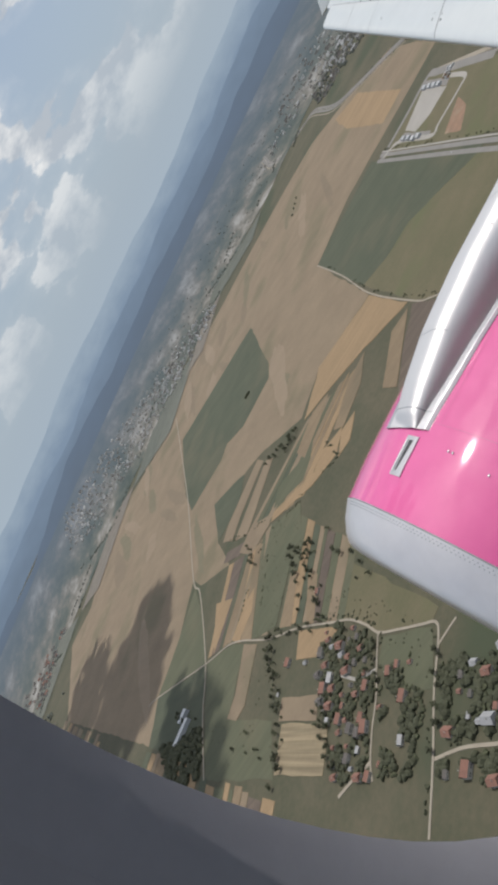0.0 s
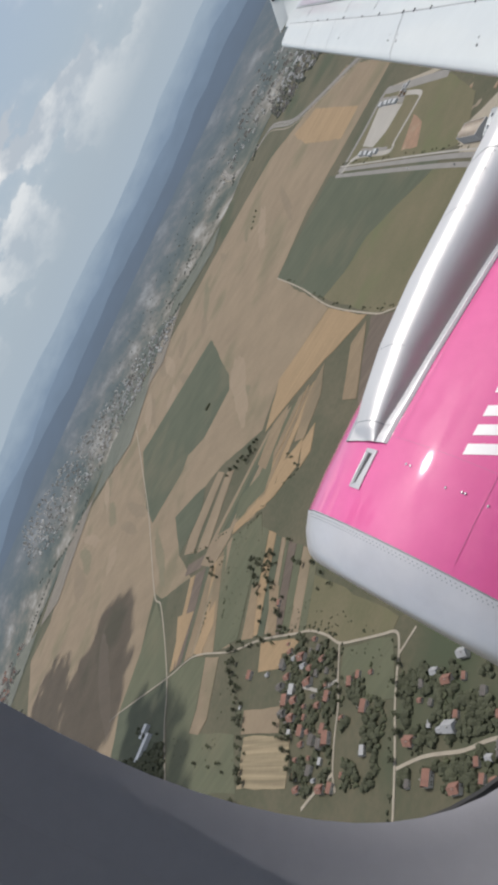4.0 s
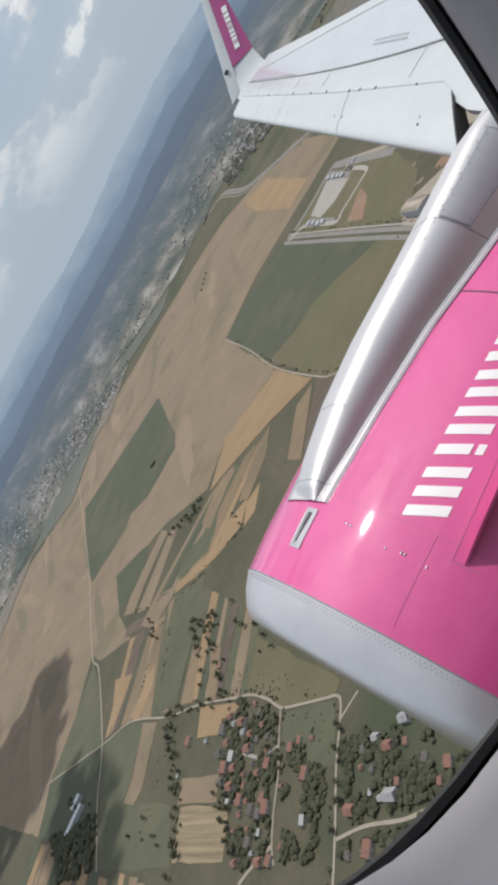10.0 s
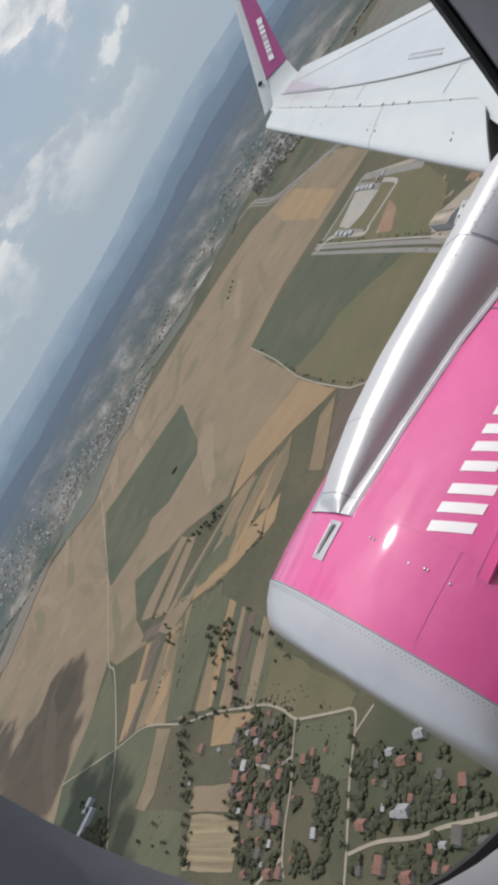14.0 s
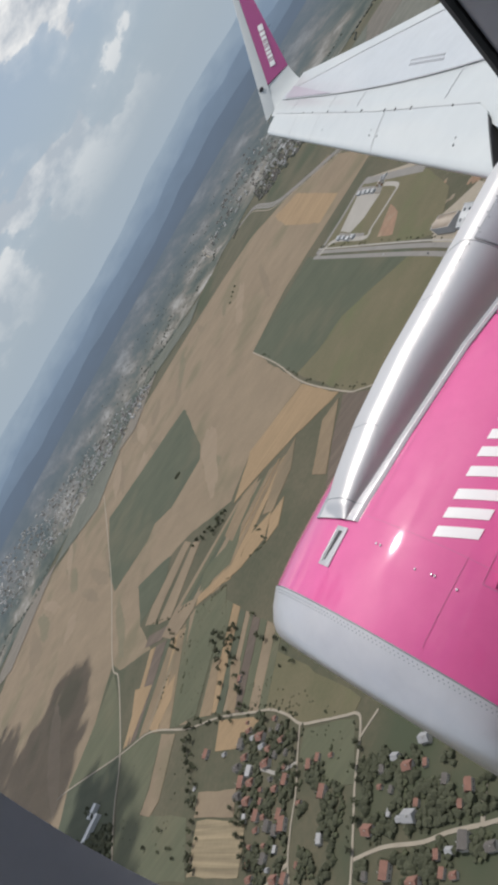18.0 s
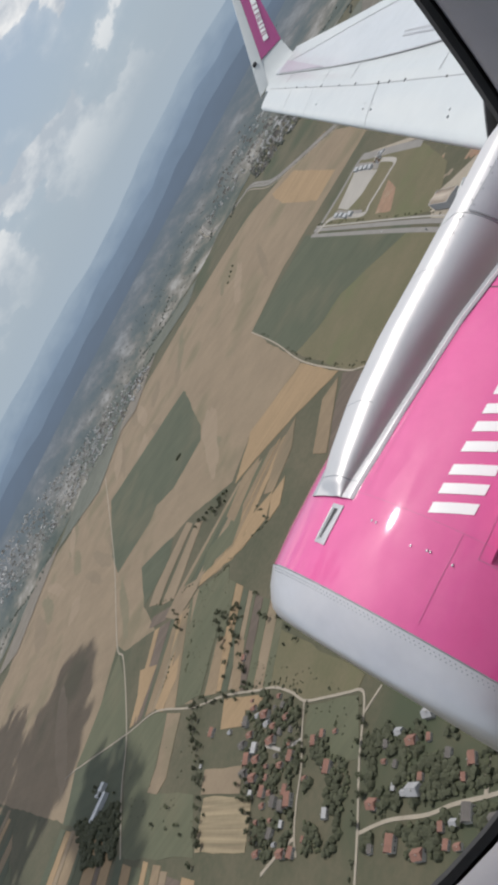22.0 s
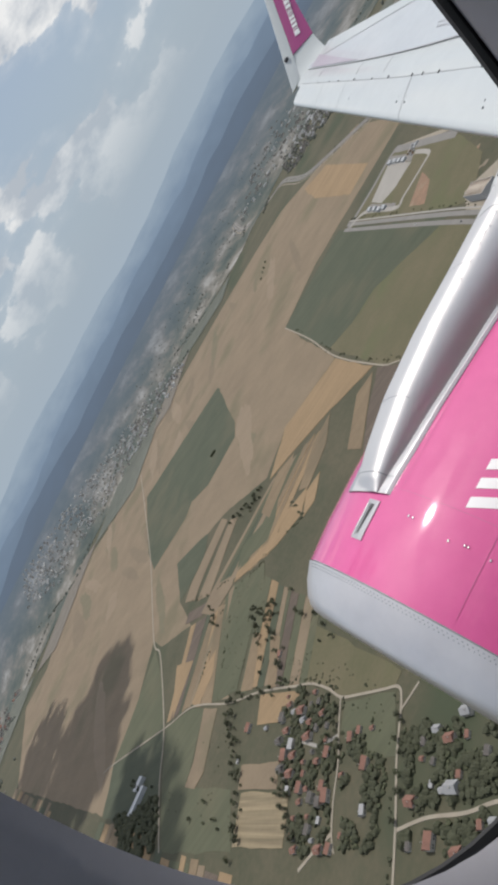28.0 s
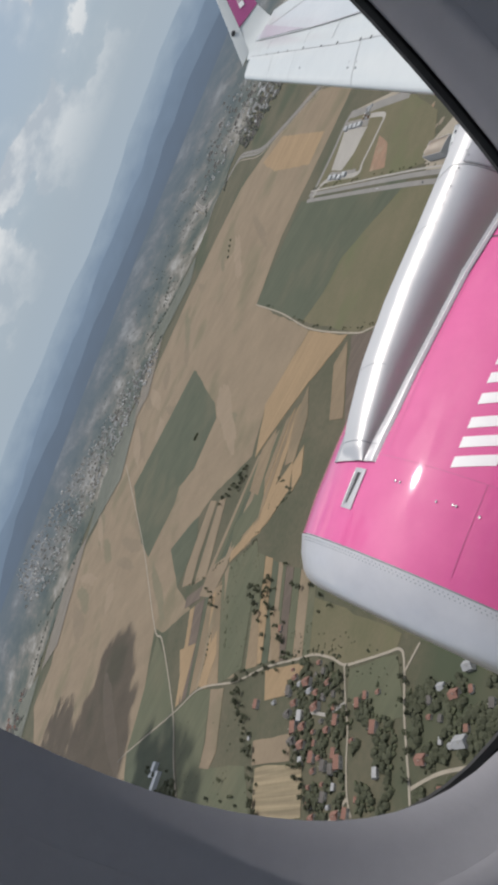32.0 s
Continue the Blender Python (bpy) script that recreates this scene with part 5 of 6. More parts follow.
building("office_block", "white flat-roofed works building with dark roof lights", [(878, -215), (818, -195), (822, -161), (874, -176)], 14, ROOF_WHITE, 1, "g", 0, 4, doors=2, group="office blocks")
YARD = [(852, -36), (800, -80), (700, -90), (632, -54), (590, -27), (604, 40), (628, 86), (672, 72), (723, 55), (783, 37), (848, 22)]
yard(YARD, ASPHALT, "worn asphalt yard of the factory with parked cars")
HALL = [(745, -62), (676, -58), (685, 34), (727, 32)]
building("factory_hall", "large factory hall with white roof bays and grey valleys", HALL, 12, [ROOF_WHITE, ROOF_GREY, ROOF_WHITE, ROOF_GREY, ROOF_WHITE], 5, "f", 0.0, 0, doors=6)
building("annex_hall", "low white annex hall beside the factory", [(829, -8), (816, -22), (767, -2), (780, 9)], 9, ROOF_WHITE, 1, "g", 0, 0, doors=2, group="annex halls")
building("annex_hall", "small white annex hall at the factory fence", [(837, 22), (831, 5), (818, 7), (824, 22)], 6, ROOF_WHITE, 1, "g", 0, 0, doors=1, group="annex halls")
building("annex_hall", "low grey annex hall beside the factory", [(816, 8), (803, 10), (806, 22), (819, 22)], 6, ROOF_GREY, 1, "g", 0, 0, doors=1, group="annex halls")
building("annex_hall", "narrow white annex hall between pipes", [(772, 22), (742, 26), (744, 38), (774, 34)], 5, ROOF_WHITE, 1, "g", 0, 0, doors=1, group="annex halls")
BUILT = [(672, 750, -66, 38), (760, 834, -26, 12), (800, 840, 2, 26), (738, 778, 18, 42)]


def within_any(x, y):
    return any(x0 < x < x1 and y0 < y < y1 for x0, x1, y0, y1 in BUILT)


for k in range(60):
    x, y = rng.uniform(730, 830), rng.uniform(-30, 34)
    if not within_any(x, y):
        unit = thing("roof_unit", "small pale plant unit standing in the factory yard", "plant unit", "plant units")
        part("casing", box_bm(x, x + rng.uniform(3, 8), y, y + rng.uniform(2, 6), 0.4, rng.uniform(2, 5), 0.2), rng.choice([ROOF_WHITE, ROOF_GREY]), unit)
        part("duct", box_bm(x - 4, x, y + 0.6, y + 1.4, 1.0, 1.8, 0.1), ROOF_GREY, unit)
yard([(700, -165), (590, -142), (490, -137), (479, -112), (493, -82), (525, -87), (590, -109)], surface("grassy_lot", (0.13, 0.125, 0.075), (0.17, 0.155, 0.10), 0.05, 0.5, rough=0.95), "grassy works lot inside a ring road", 0.3)
building("workshop", "white narrow workshop roof on the grassy lot", [(541, -97), (543, -118), (533, -118), (533, -98)], 7, ROOF_WHITE, 1, "g", 0, 0, doors=1, group="workshops")
building("workshop", "pale concrete-roofed workshop on the grassy lot", [(554, -134), (537, -127), (525, -137), (544, -144)], 7, ROOF_GREY, 1, "g", 0, 0, doors=1, group="workshops")
yard([(418, -140), (375, -140), (340, -128), (360, -52), (410, -66), (438, -85)], CONCRETE, "pale concrete apron of the big warehouse")
building("warehouse", "huge warehouse with a plain cream-white roof", [(378, -131), (345, -124), (364, -60), (402, -72)], 12, surface("cream_roof", (0.50, 0.49, 0.45), (0.43, 0.42, 0.39), 0.03, 0.3, rough=0.6), 1, "f", 0, 0, doors=4)
building("warehouse", "big pale grey warehouse roof beside the lane", [(489, 78), (451, 97), (469, 133), (515, 142)], 9, surface("dull_grey_roof", (0.31, 0.31, 0.30), (0.26, 0.26, 0.26), 0.03, 0.3, rough=0.65), 1, "f", 0, 0, doors=4, seams=False)
yard([(590, 28), (556, 18), (536, 50), (548, 66), (586, 66)], ASPHALT, "asphalt pad under a rank of white tanks", 0.45)
for k in range(7):
    tank = thing("storage_tank", "long white cylindrical tank lying on saddles", "tank", "tank rank")
    x0, y0 = 551 + k * 4.3, 31 + k * 1.3
    bm = bmesh.new()
    bmesh.ops.create_cone(bm, cap_ends=True, segments=16, radius1=1.45, radius2=1.45, depth=17, matrix=pose(x0, y0 + 8.5, 2.6, 90, 0, 8))
    bmesh.ops.bevel(bm, geom=[e for e in bm.edges if e.calc_length() < 1.2], offset=0.3, segments=2, affect="EDGES")
    part("shell", bm, ROOF_WHITE, tank)
    for g in (3.5, 13.5):
        part("saddle", box_bm(x0 - 1.3, x0 + 1.3, y0 + g, y0 + g + 0.8, 0.4, 1.8), WALL, tank)

yard([(500, 60), (440, 84), (448, 150), (520, 168), (540, 140)], DUST, "trodden dusty apron round a big grey warehouse", 0.22)
# rows of pallets, containers and skips in the yards
for k in range(46):
    area = ((1330, -470, 1300, -440), (700, 40, 620, 74), (640, -20, 600, 30), (560, 52, 540, 62))[k % 4]
    x, y = area[0] + (area[2] - area[0]) * rng.random(), area[1] + (area[3] - area[1]) * rng.random()
    tone_ = rng.choice([ROOF_WHITE, ROOF_GREY, REDSOIL, ROOF_GREY])
    box = thing("container", "steel container standing on the works yard", "container", "yard containers")
    w, d = rng.uniform(2.2, 2.6), rng.choice((6.0, 6.0, 12.0))
    part("body", box_bm(-w / 2, w / 2, -d / 2, d / 2, 0.0, 2.6, 0.08), tone_, box)
    part("door", box_bm(-w / 2 + 0.1, w / 2 - 0.1, d / 2, d / 2 + 0.06, 0.1, 2.5), ROOF_GREY, box)
    box.matrix_world = pose(x, y, 0.46, 0, 0, 20 + rng.choice((0, 90)) + rng.uniform(-3, 3))

# ---- vehicles ----
CAR_PAINT = [surface("car_paint", c, tuple(v * 0.85 for v in c), 0.6, 5.0, rough=0.3, coat=0.6) for c in ((0.62, 0.63, 0.64), (0.06, 0.065, 0.075), (0.30, 0.31, 0.33), (0.36, 0.04, 0.035), (0.05, 0.09, 0.20))]
TYRE = surface("tyre_rubber", (0.02, 0.02, 0.02), (0.03, 0.03, 0.03), 4, 30, rough=0.9)


def make_car(paint):
    ob = thing("parked_car", "parked passenger car on worn asphalt", "car", "parked cars")
    part("body", box_bm(-0.88, 0.88, -2.15, 2.15, 0.32, 0.86, 0.12), paint, ob)
    bm = box_bm(-0.76, 0.76, -1.35, 1.0, 0.86, 1.45, 0.0)
    for v in bm.verts:
        if v.co.z > 1.2:
            v.co.x *= 0.82
            v.co.y = v.co.y * 0.72 - 0.05
    cab = part("cabin", bm, GLASS, ob, "dark glazed cabin")
    part("roof", box_bm(-0.60, 0.60, -0.98, 0.64, 1.45, 1.50, 0.02), paint, cab)
    for x in (-0.80, 0.80):
        for y in (-1.35, 1.35):
            bm = bmesh.new()
            bmesh.ops.create_cone(bm, cap_ends=True, segments=12, radius1=0.32, radius2=0.32, depth=0.2, matrix=pose(x, y, 0.32, 0, 90, 0))
            part("wheel", bm, TYRE, ob)
    return ob


cars = [make_car(p) for p in CAR_PAINT]
LOT = [(628, -34), (594, -28), (616, 52), (650, 53)]
for row in range(6):
    for k in range(20):
        if rng.random() < 0.30:
            continue
        x, y = quad_point(LOT, 0.06 + row * 0.175, 0.03 + k * 0.047)
        src = cars[rng.choice((0, 0, 1, 1, 2, 2, 3, 4))]
        copy_thing(src, pose(x, y, 0.44, 0, 0, 80 + rng.uniform(-4, 4)))
for k in range(26):
    x, y = quad_point([(712, 34), (668, 34), (640, 66), (700, 64)], rng.random(), rng.random())
    copy_thing(cars[rng.choice((0, 1, 2))], pose(x, y, 0.44, 0, 0, rng.choice((80, 170)) + rng.uniform(-6, 6)))
for k, p in enumerate(MAIN[1:8]):
    copy_thing(cars[k % 3], pose(p[0] + 2, p[1] + 6, 0.5, 0, 0, 72))
for k, c in enumerate(cars):
    c.matrix_world = pose(*quad_point(LOT, 0.5, 0.1 + 0.16 * k), 0.44, 0, 0, 80)


def make_truck(paint):
    ob = thing("truck", "parked lorry with a long box trailer", "truck", "parked lorries")
    part("trailer", box_bm(-1.25, 1.25, -8.5, 3.6, 1.1, 3.9, 0.06), paint, ob, "plain box trailer")
    part("cab", box_bm(-1.2, 1.2, 4.2, 6.4, 0.6, 3.3, 0.15), ROOF_WHITE, ob)
    part("chassis", box_bm(-0.5, 0.5, -8.2, 5.0, 0.7, 1.1), TYRE, ob)
    for y in (-7.0, -5.7, -4.4, 2.6, 5.2):
        for x in (-1.05, 1.05):
            bm = bmesh.new()
            bmesh.ops.create_cone(bm, cap_ends=True, segments=12, radius1=0.5, radius2=0.5, depth=0.35, matrix=pose(x, y, 0.5, 0, 90, 0))
            part("wheel", bm, TYRE, ob)
    return ob


red_paint = surface("dull_red_paint", (0.33, 0.06, 0.045), (0.28, 0.05, 0.04), 0.3, 3.0, rough=0.5)
lorries = [make_truck(ROOF_WHITE), make_truck(red_paint), make_truck(ROOF_GREY)]
spots_ = [(660, 48, 20), (655, 54, 20), (650, 60, 20), (640, 64, 20), (700, 56, 165), (700, -40, 85), (640, -50, 85), (560, -100, 10)]
for k, (x, y, a) in enumerate(spots_):
    m4 = pose(x, y, 0.5, 0, 0, a)
    if k < 3:
        lorries[k].matrix_world = m4
    else:
        copy_thing(lorries[(0, 1, 0, 2)[k % 4]], m4)

# ---- trees ----
LEAF = surface("dusty_foliage", (0.056, 0.063, 0.034), (0.080, 0.086, 0.046), 0.12, 1.2, rough=0.9)
LEAF_DARK = surface("dark_foliage", (0.044, 0.048, 0.027), (0.062, 0.066, 0.037), 0.12, 1.2, rough=0.9)
BARK = surface("grey_bark", (0.10, 0.08, 0.06), (0.14, 0.11, 0.085), 1.0, 8.0, rough=0.95)


def crown_mesh(seed, wide, high):
    r = random.Random(seed)
    bm = bmesh.new()
    for _ in range(13):
        q, rad = r.uniform(0, 6.283), r.uniform(0.0, 0.72) * wide
        z = high * r.uniform(0.30, 0.92)
        s = wide * r.uniform(0.24, 0.46) * (1.1 - 0.4 * z / high)
        got = bmesh.ops.create_icosphere(bm, subdivisions=1, radius=s, matrix=Matrix.Translation((rad * math.cos(q), rad * math.sin(q), z)))
        for v in got["verts"]:
            v.co += Vector((r.uniform(-1, 1), r.uniform(-1, 1), r.uniform(-1, 1))) * s * 0.30
    for _ in range(70):
        q, rad, z = r.uniform(0, 6.283), wide * r.uniform(0.6, 1.08), high * r.uniform(0.3, 1.0)
        rad *= math.sqrt(max(0.08, 1 - ((z / high - 0.55) / 0.62) ** 2))
        c = Vector((rad * math.cos(q), rad * math.sin(q), z))
        a = Vector((r.uniform(-1, 1), r.uniform(-1, 1), r.uniform(-1, 1))).normalized() * 0.5
        b_ = Vector((r.uniform(-1, 1), r.uniform(-1, 1), r.uniform(-1, 1))).normalized() * 0.5
        bm.faces.new([bm.verts.new(c + a), bm.verts.new(c + b_), bm.verts.new(c - a)])
    return bm


def make_tree(seed, wide, high, leaf):
    ob = thing("tree", "broadleaf tree with a dusty dark green crown", "tree", "scattered trees")
    bm = bmesh.new()
    bmesh.ops.create_cone(bm, cap_ends=True, segments=8, radius1=0.035 * high, radius2=0.015 * high, depth=high * 0.6, matrix=Matrix.Translation((0, 0, high * 0.3)))
    part("trunk", bm, BARK, ob)
    for k in range(3):
        bm = bmesh.new()
        bmesh.ops.create_cone(bm, cap_ends=True, segments=6, radius1=0.016 * high, radius2=0.006 * high, depth=high * 0.4, matrix=pose(0, 0, high * 0.42, 0, 38, 120 * k + 20 * seed) @ Matrix.Translation((0, 0, high * 0.2)))
        part("limb", bm, BARK, ob)
    part("crown", crown_mesh(seed, wide, high), leaf, ob)
    return ob


trees = [make_tree(1, 3.6, 8.0, LEAF), make_tree(2, 2.7, 6.0, LEAF_DARK), make_tree(3, 4.6, 10.0, LEAF_DARK), make_tree(4, 2.2, 4.2, LEAF)]
places = []
for (x0, y0), (x1, y1), n, jit in (((1379, 287), (1293, 219), 16, 6), ((1306, 266), (1287, 234), 8, 5), ((1071, 396), (971, 398), 26, 11), ((1290, 433), (1201, 443), 8, 4), ((1022, 518), (921, 552), 18, 7),
                                   ((1005, 424), (952, 468), 3, 2), ((942, 410), (890, 450), 6, 5), ((1031, 513), (859, 443), 12, 4), ((752, 427), (709, 471), 10, 4), ((916, 556), (830, 610), 12, 4), ((811, 513), (724, 559), 20, 6),
                                   ((956, 336), (760, 430), 10, 14), ((828, -150), (520, -60), 10, 3), ((1100, -660), (700, -520), 10, 10), ((646, 400), (591, 469), 10, 4), ((986, 645), (889, 608), 6, 12), ((1284, 725), (1097, 694), 12, 9)):
    for k in range(n):
        f = (k + rng.random()) / n
        places.append((x0 + (x1 - x0) * f + rng.gauss(0, jit), y0 + (y1 - y0) * f + rng.gauss(0, jit)))
for k, (x, y) in enumerate(places):
    src = trees[rng.randrange(4)]
    m4 = pose(x, y, 0.0, 0, 0, rng.uniform(0, 360)) @ Matrix.Scale(rng.uniform(0.75, 1.25), 4)
    if k < 4:
        trees[k].matrix_world = pose(x, y, 0)
    else:
        c = copy_thing(src, m4)
        c.scale = [m4.to_scale().x] * 3


def scatter(name, label, spots, size, mat, category, seed):
    """Many small uneven clumps as one mesh."""
    r = np.random.RandomState(seed)
    bm = bmesh.new()
    bmesh.ops.create_icosphere(bm, subdivisions=1, radius=1.0)
    base = np.array([v.co[:] for v in bm.verts])
    tri = np.array([[v.index for v in f.verts] for f in bm.faces])
    bm.free()
    vs, fs, n = [], [], 0
    for x, y in spots:
        for _ in range(3):
            s = size * r.uniform(0.5, 1.2)
            v = base * (1 + r.uniform(-0.28, 0.28, (len(base), 1))) * np.array([s, s, s * r.uniform(0.7, 1.2)])
            vs.append(v + np.array([x + r.normal(0, size * 0.6), y + r.normal(0, size * 0.6), s * 0.55 + rise(x, y)]))
            fs.append(tri + n)
            n += len(base)
    me = bpy.data.meshes.new(name)
    me.from_pydata(np.concatenate(vs).tolist(), [], np.concatenate(fs).tolist())
    me.materials.append(mat)
    return tagged(new(name, me), label, category, kind="stuff")


def fill(poly, n, seed):
    r = random.Random(seed)
    xs, ys = [p[0] for p in poly], [p[1] for p in poly]
    out = []
    while len(out) < n:
        x, y = r.uniform(min(xs), max(xs)), r.uniform(min(ys), max(ys))
        if within(poly, x, y):
            out.append((x, y))
    return out


bushes = fill([(1000, -600), (560, -430), (420, -250), (640, -240), (760, -280), (1000, -460)], 200, 1) + fill([(800, -230), (560, -170), (520, -90), (780, -160)], 100, 3) + fill([(926, 406), (699, 390), (630, 432), (732, 426), (870, 448)], 60, 4) + fill([(1229, 622), (1022, 518), (844, 617), (1033, 708)], 30, 5) + fill([(1163, 461), (1204, 389), (1116, 340), (1022, 413), (1031, 513)], 60, 8)
scatter("bushes", "low scattered bushes on the meadow", bushes, 0.75, LEAF_DARK, "bushes", 5)
lines_ = []
for path, gap, off in ((HIGHWAY[:7], 26, 16), (HIGHWAY[:7], 34, -15), (MAIN[:6], 22, 20), ([(1660, -153), (1429, -85), (1228, -17), (1028, 27), (975, 31), (909, 26)], 16, 6), (LANE[4:12], 9, 5), (LANE[11:], 10, -6), (STREET, 8, 6), (EAST, 9, 6), ([(1234, -833), (1121, -730), (948, -620), (678, -494)], 12, 6), ([(1600, -990), (1524, -937), (1321, -777), (1082, -617), (860, -537)], 12, -6), ([(858, 22), (783, 41), (672, 77), (591, 101)], 10, 5), ([(1209, 216), (1056, 257), (1148, 327)], 10, 0), ([(1468, 458), (1323, 415), (1240, 369)], 12, 0), ([(1069, 525), (1204, 389), (1128, 333)], 12, 3), ([(1160, 561), (1197, 478), (1231, 403)], 14, 0)):
    for (xa, ya), (xb, yb) in zip(path, path[1:]):
        far = math.hypot(xb - xa, yb - ya)
        for k in range(int(far / gap * 1.6)):
            f = rng.random()
            if noise.noise(Vector((f * far * 0.02, xa * 0.01, ya * 0.01))) > -0.12:
                nx, ny = -(yb - ya) / far, (xb - xa) / far
                lines_.append((xa + (xb - xa) * f + nx * (off + rng.gauss(0, 2.0)), ya + (yb - ya) * f + ny * (off + rng.gauss(0, 2.0))))
scatter("verge_bushes", "uneven line of dark bushes along lanes and field edges", lines_, 1.25, LEAF_DARK, "bushes", 15)
wood = fill([(1287, 779), (1125, 684), (1043, 713), (1169, 789)], 150, 6) + fill([(1000, 900), (900, 1010), (1100, 1120), (1240, 1010)], 300, 9) + fill([(2650, -1900), (2000, -1500), (1700, -1650), (2100, -2300)], 500, 7)
FOREST = [(1602, -1989), (594, -1325), (600, -1264), (575, -1025), (743, -1016), (905, -1044), (1398, -1350), (1588, -1700)]
field(FOREST, LUCERNE, "shaded floor of a big wood", 0.24, "woods")
scatter("forest", "big dense dark green wood on a slope", fill(FOREST, 1500, 61), 6.0, LEAF_DARK, "wood", 62)
scatter("wood", "dense dark green wood", wood, 4.5, LEAF_DARK, "wood", 6)
# far foliage: distance haze put into a paler, greyer leaf colour
HAZED_FAR_LEAF = surface("haze_paled_foliage", (0.078, 0.088, 0.076), (0.100, 0.108, 0.092), 0.03, 0.3, rough=0.95)
hedges = []
for k in range(120):
    x, y = rng.uniform(1900, 4300), rng.uniform(-3000, 2200)
    a, n = radians(rng.choice((38, 128)) + rng.uniform(-12, 12)), rng.randint(6, 26)
    hedges += [(x + math.cos(a) * j * 14 + rng.gauss(0, 5), y + math.sin(a) * j * 14 + rng.gauss(0, 5)) for j in range(n)]
hedges = [p for p in hedges if math.hypot(p[0] - CENTRE[0], p[1] - CENTRE[1]) < 3500 and not (-880 < p[1] < 1160 and p[0] < 3100)]
scatter("hedges", "distant hedgerows and tree lines", hedges, 4.2, HAZED_FAR_LEAF, "hedges", 7)
scatter("roadside_trees", "line of dark bushes beside the lanes", [(1790 + rng.gauss(0, 4), 150 + rng.gauss(0, 4)) for k in range(5)] + [(2300 - 20 * k, -500 + 24 * k + rng.gauss(0, 5)) for k in range(4)], 3.4, LEAF_DARK, "bushes", 8)


# ---- towns ----
TILE = surface("red_tile_roof", (0.235, 0.120, 0.088), (0.175, 0.090, 0.068), 0.2, 2.0, rough=0.85)
SLATE = surface("dull_grey_roof_tiles", (0.120, 0.108, 0.098), (0.090, 0.082, 0.076), 0.2, 2.0, rough=0.85)
PALE_ROOF = surface("pale_grey_roofing", (0.50, 0.50, 0.50), (0.36, 0.365, 0.37), 0.01, 0.2, rough=0.7)
PLASTER = surface("pale_plaster", (0.42, 0.40, 0.36), (0.34, 0.32, 0.29), 0.2, 2.0, rough=0.9)


def make_house(roof_mat):
    ob = thing("house", "small plastered village house with a pitched tile roof", "house", "village houses")
    part("wall", box_bm(-4.5, 4.5, -6, 6, 0, 5.2), PLASTER, ob)
    vs = [(-5.1, -6.6, 4.9), (5.1, -6.6, 4.9), (5.1, 6.6, 4.9), (-5.1, 6.6, 4.9), (0, -6.4, 8.2), (0, 6.4, 8.2)]
    roof = mesh("roof", vs, [(0, 4, 5, 3), (1, 2, 5, 4), (0, 1, 4), (2, 3, 5), (3, 2, 1, 0)], roof_mat, ob, "pitched tile roof")
    part("chimney", box_bm(1.2, 1.9, 1.5, 2.2, 6.5, 8.9), PLASTER, roof)
    part("door", box_bm(4.5, 4.58, -0.6, 0.4, 0.0, 2.1), BARK, ob)
    for y in (-4.2, -2.2, 2.0, 4.0):
        for x in (-4.56, 4.5):
            part("window", box_bm(x, x + 0.06, y - 0.6, y + 0.6, 1.2, 2.5), GLASS, ob)
    return ob


houses = [make_house(TILE), make_house(SLATE), make_house(surface("dull_tin_roof", (0.31, 0.31, 0.315), (0.24, 0.24, 0.245), 0.2, 2.0, rough=0.6))]
V_CORE = [(877, 456), (836, 436), (760, 430), (709, 471), (665, 534), (723, 562), (765, 530), (823, 512)]
V_MID = [(707, 429), (653, 411), (586, 491), (651, 523), (705, 470)]
V_EAST = [(633, 410), (500, 353), (470, 394), (584, 462)]
V_LOW = [(581, 477), (465, 403), (452, 429), (570, 487)]
lots = [(x, y, 0) for x, y in [(804, 434), (788, 461), (829, 484), (812, 505), (743, 484), (742, 510), (716, 497), (721, 527), (675, 428), (663, 456), (591, 424), (582, 454), (543, 418), (551, 391), (546, 467), (494, 443), (483, 439), (658, 515), (666, 530), (929, 515), (933, 425)]]
lots += [(x, y, 2) for x, y in [(832, 464), (807, 491), (883, 499), (640, 486), (569, 435), (542, 427), (560, 376), (921, 552)]]
lanes_ = [Vector((*p, 0)) for line in (LANE, STREET, EAST) for a, b in zip(line, line[1:]) for p in [(a[0] + (b[0] - a[0]) * f / 4, a[1] + (b[1] - a[1]) * f / 4) for f in range(4)]]
for area, n, seed in ((V_CORE, 150, 21), (V_MID, 6, 22), (V_EAST, 18, 23), (V_LOW, 12, 24)):
    for x, y in fill(area, n, seed):
        if all(math.hypot(x - a, y - b) > 12 for a, b, _ in lots) and all((Vector((x, y, 0)) - p).length > 8 for p in lanes_):
            lots.append((x, y, rng.choice((0, 0, 1, 1, 2))))
seen = set()
for x, y, kind_ in lots:
    size = rng.choice((0.42, 0.5, 0.62, 0.75, 0.9)) * rng.uniform(0.9, 1.1)
    m4 = pose(x, y, 0, 0, 0, rng.choice((28, 118)) + rng.uniform(-9, 9))
    if kind_ not in seen:
        seen.add(kind_)
        houses[kind_].matrix_world = m4
        houses[kind_].scale = [size] * 3
    else:
        copy_thing(houses[kind_], m4).scale = [size] * 3
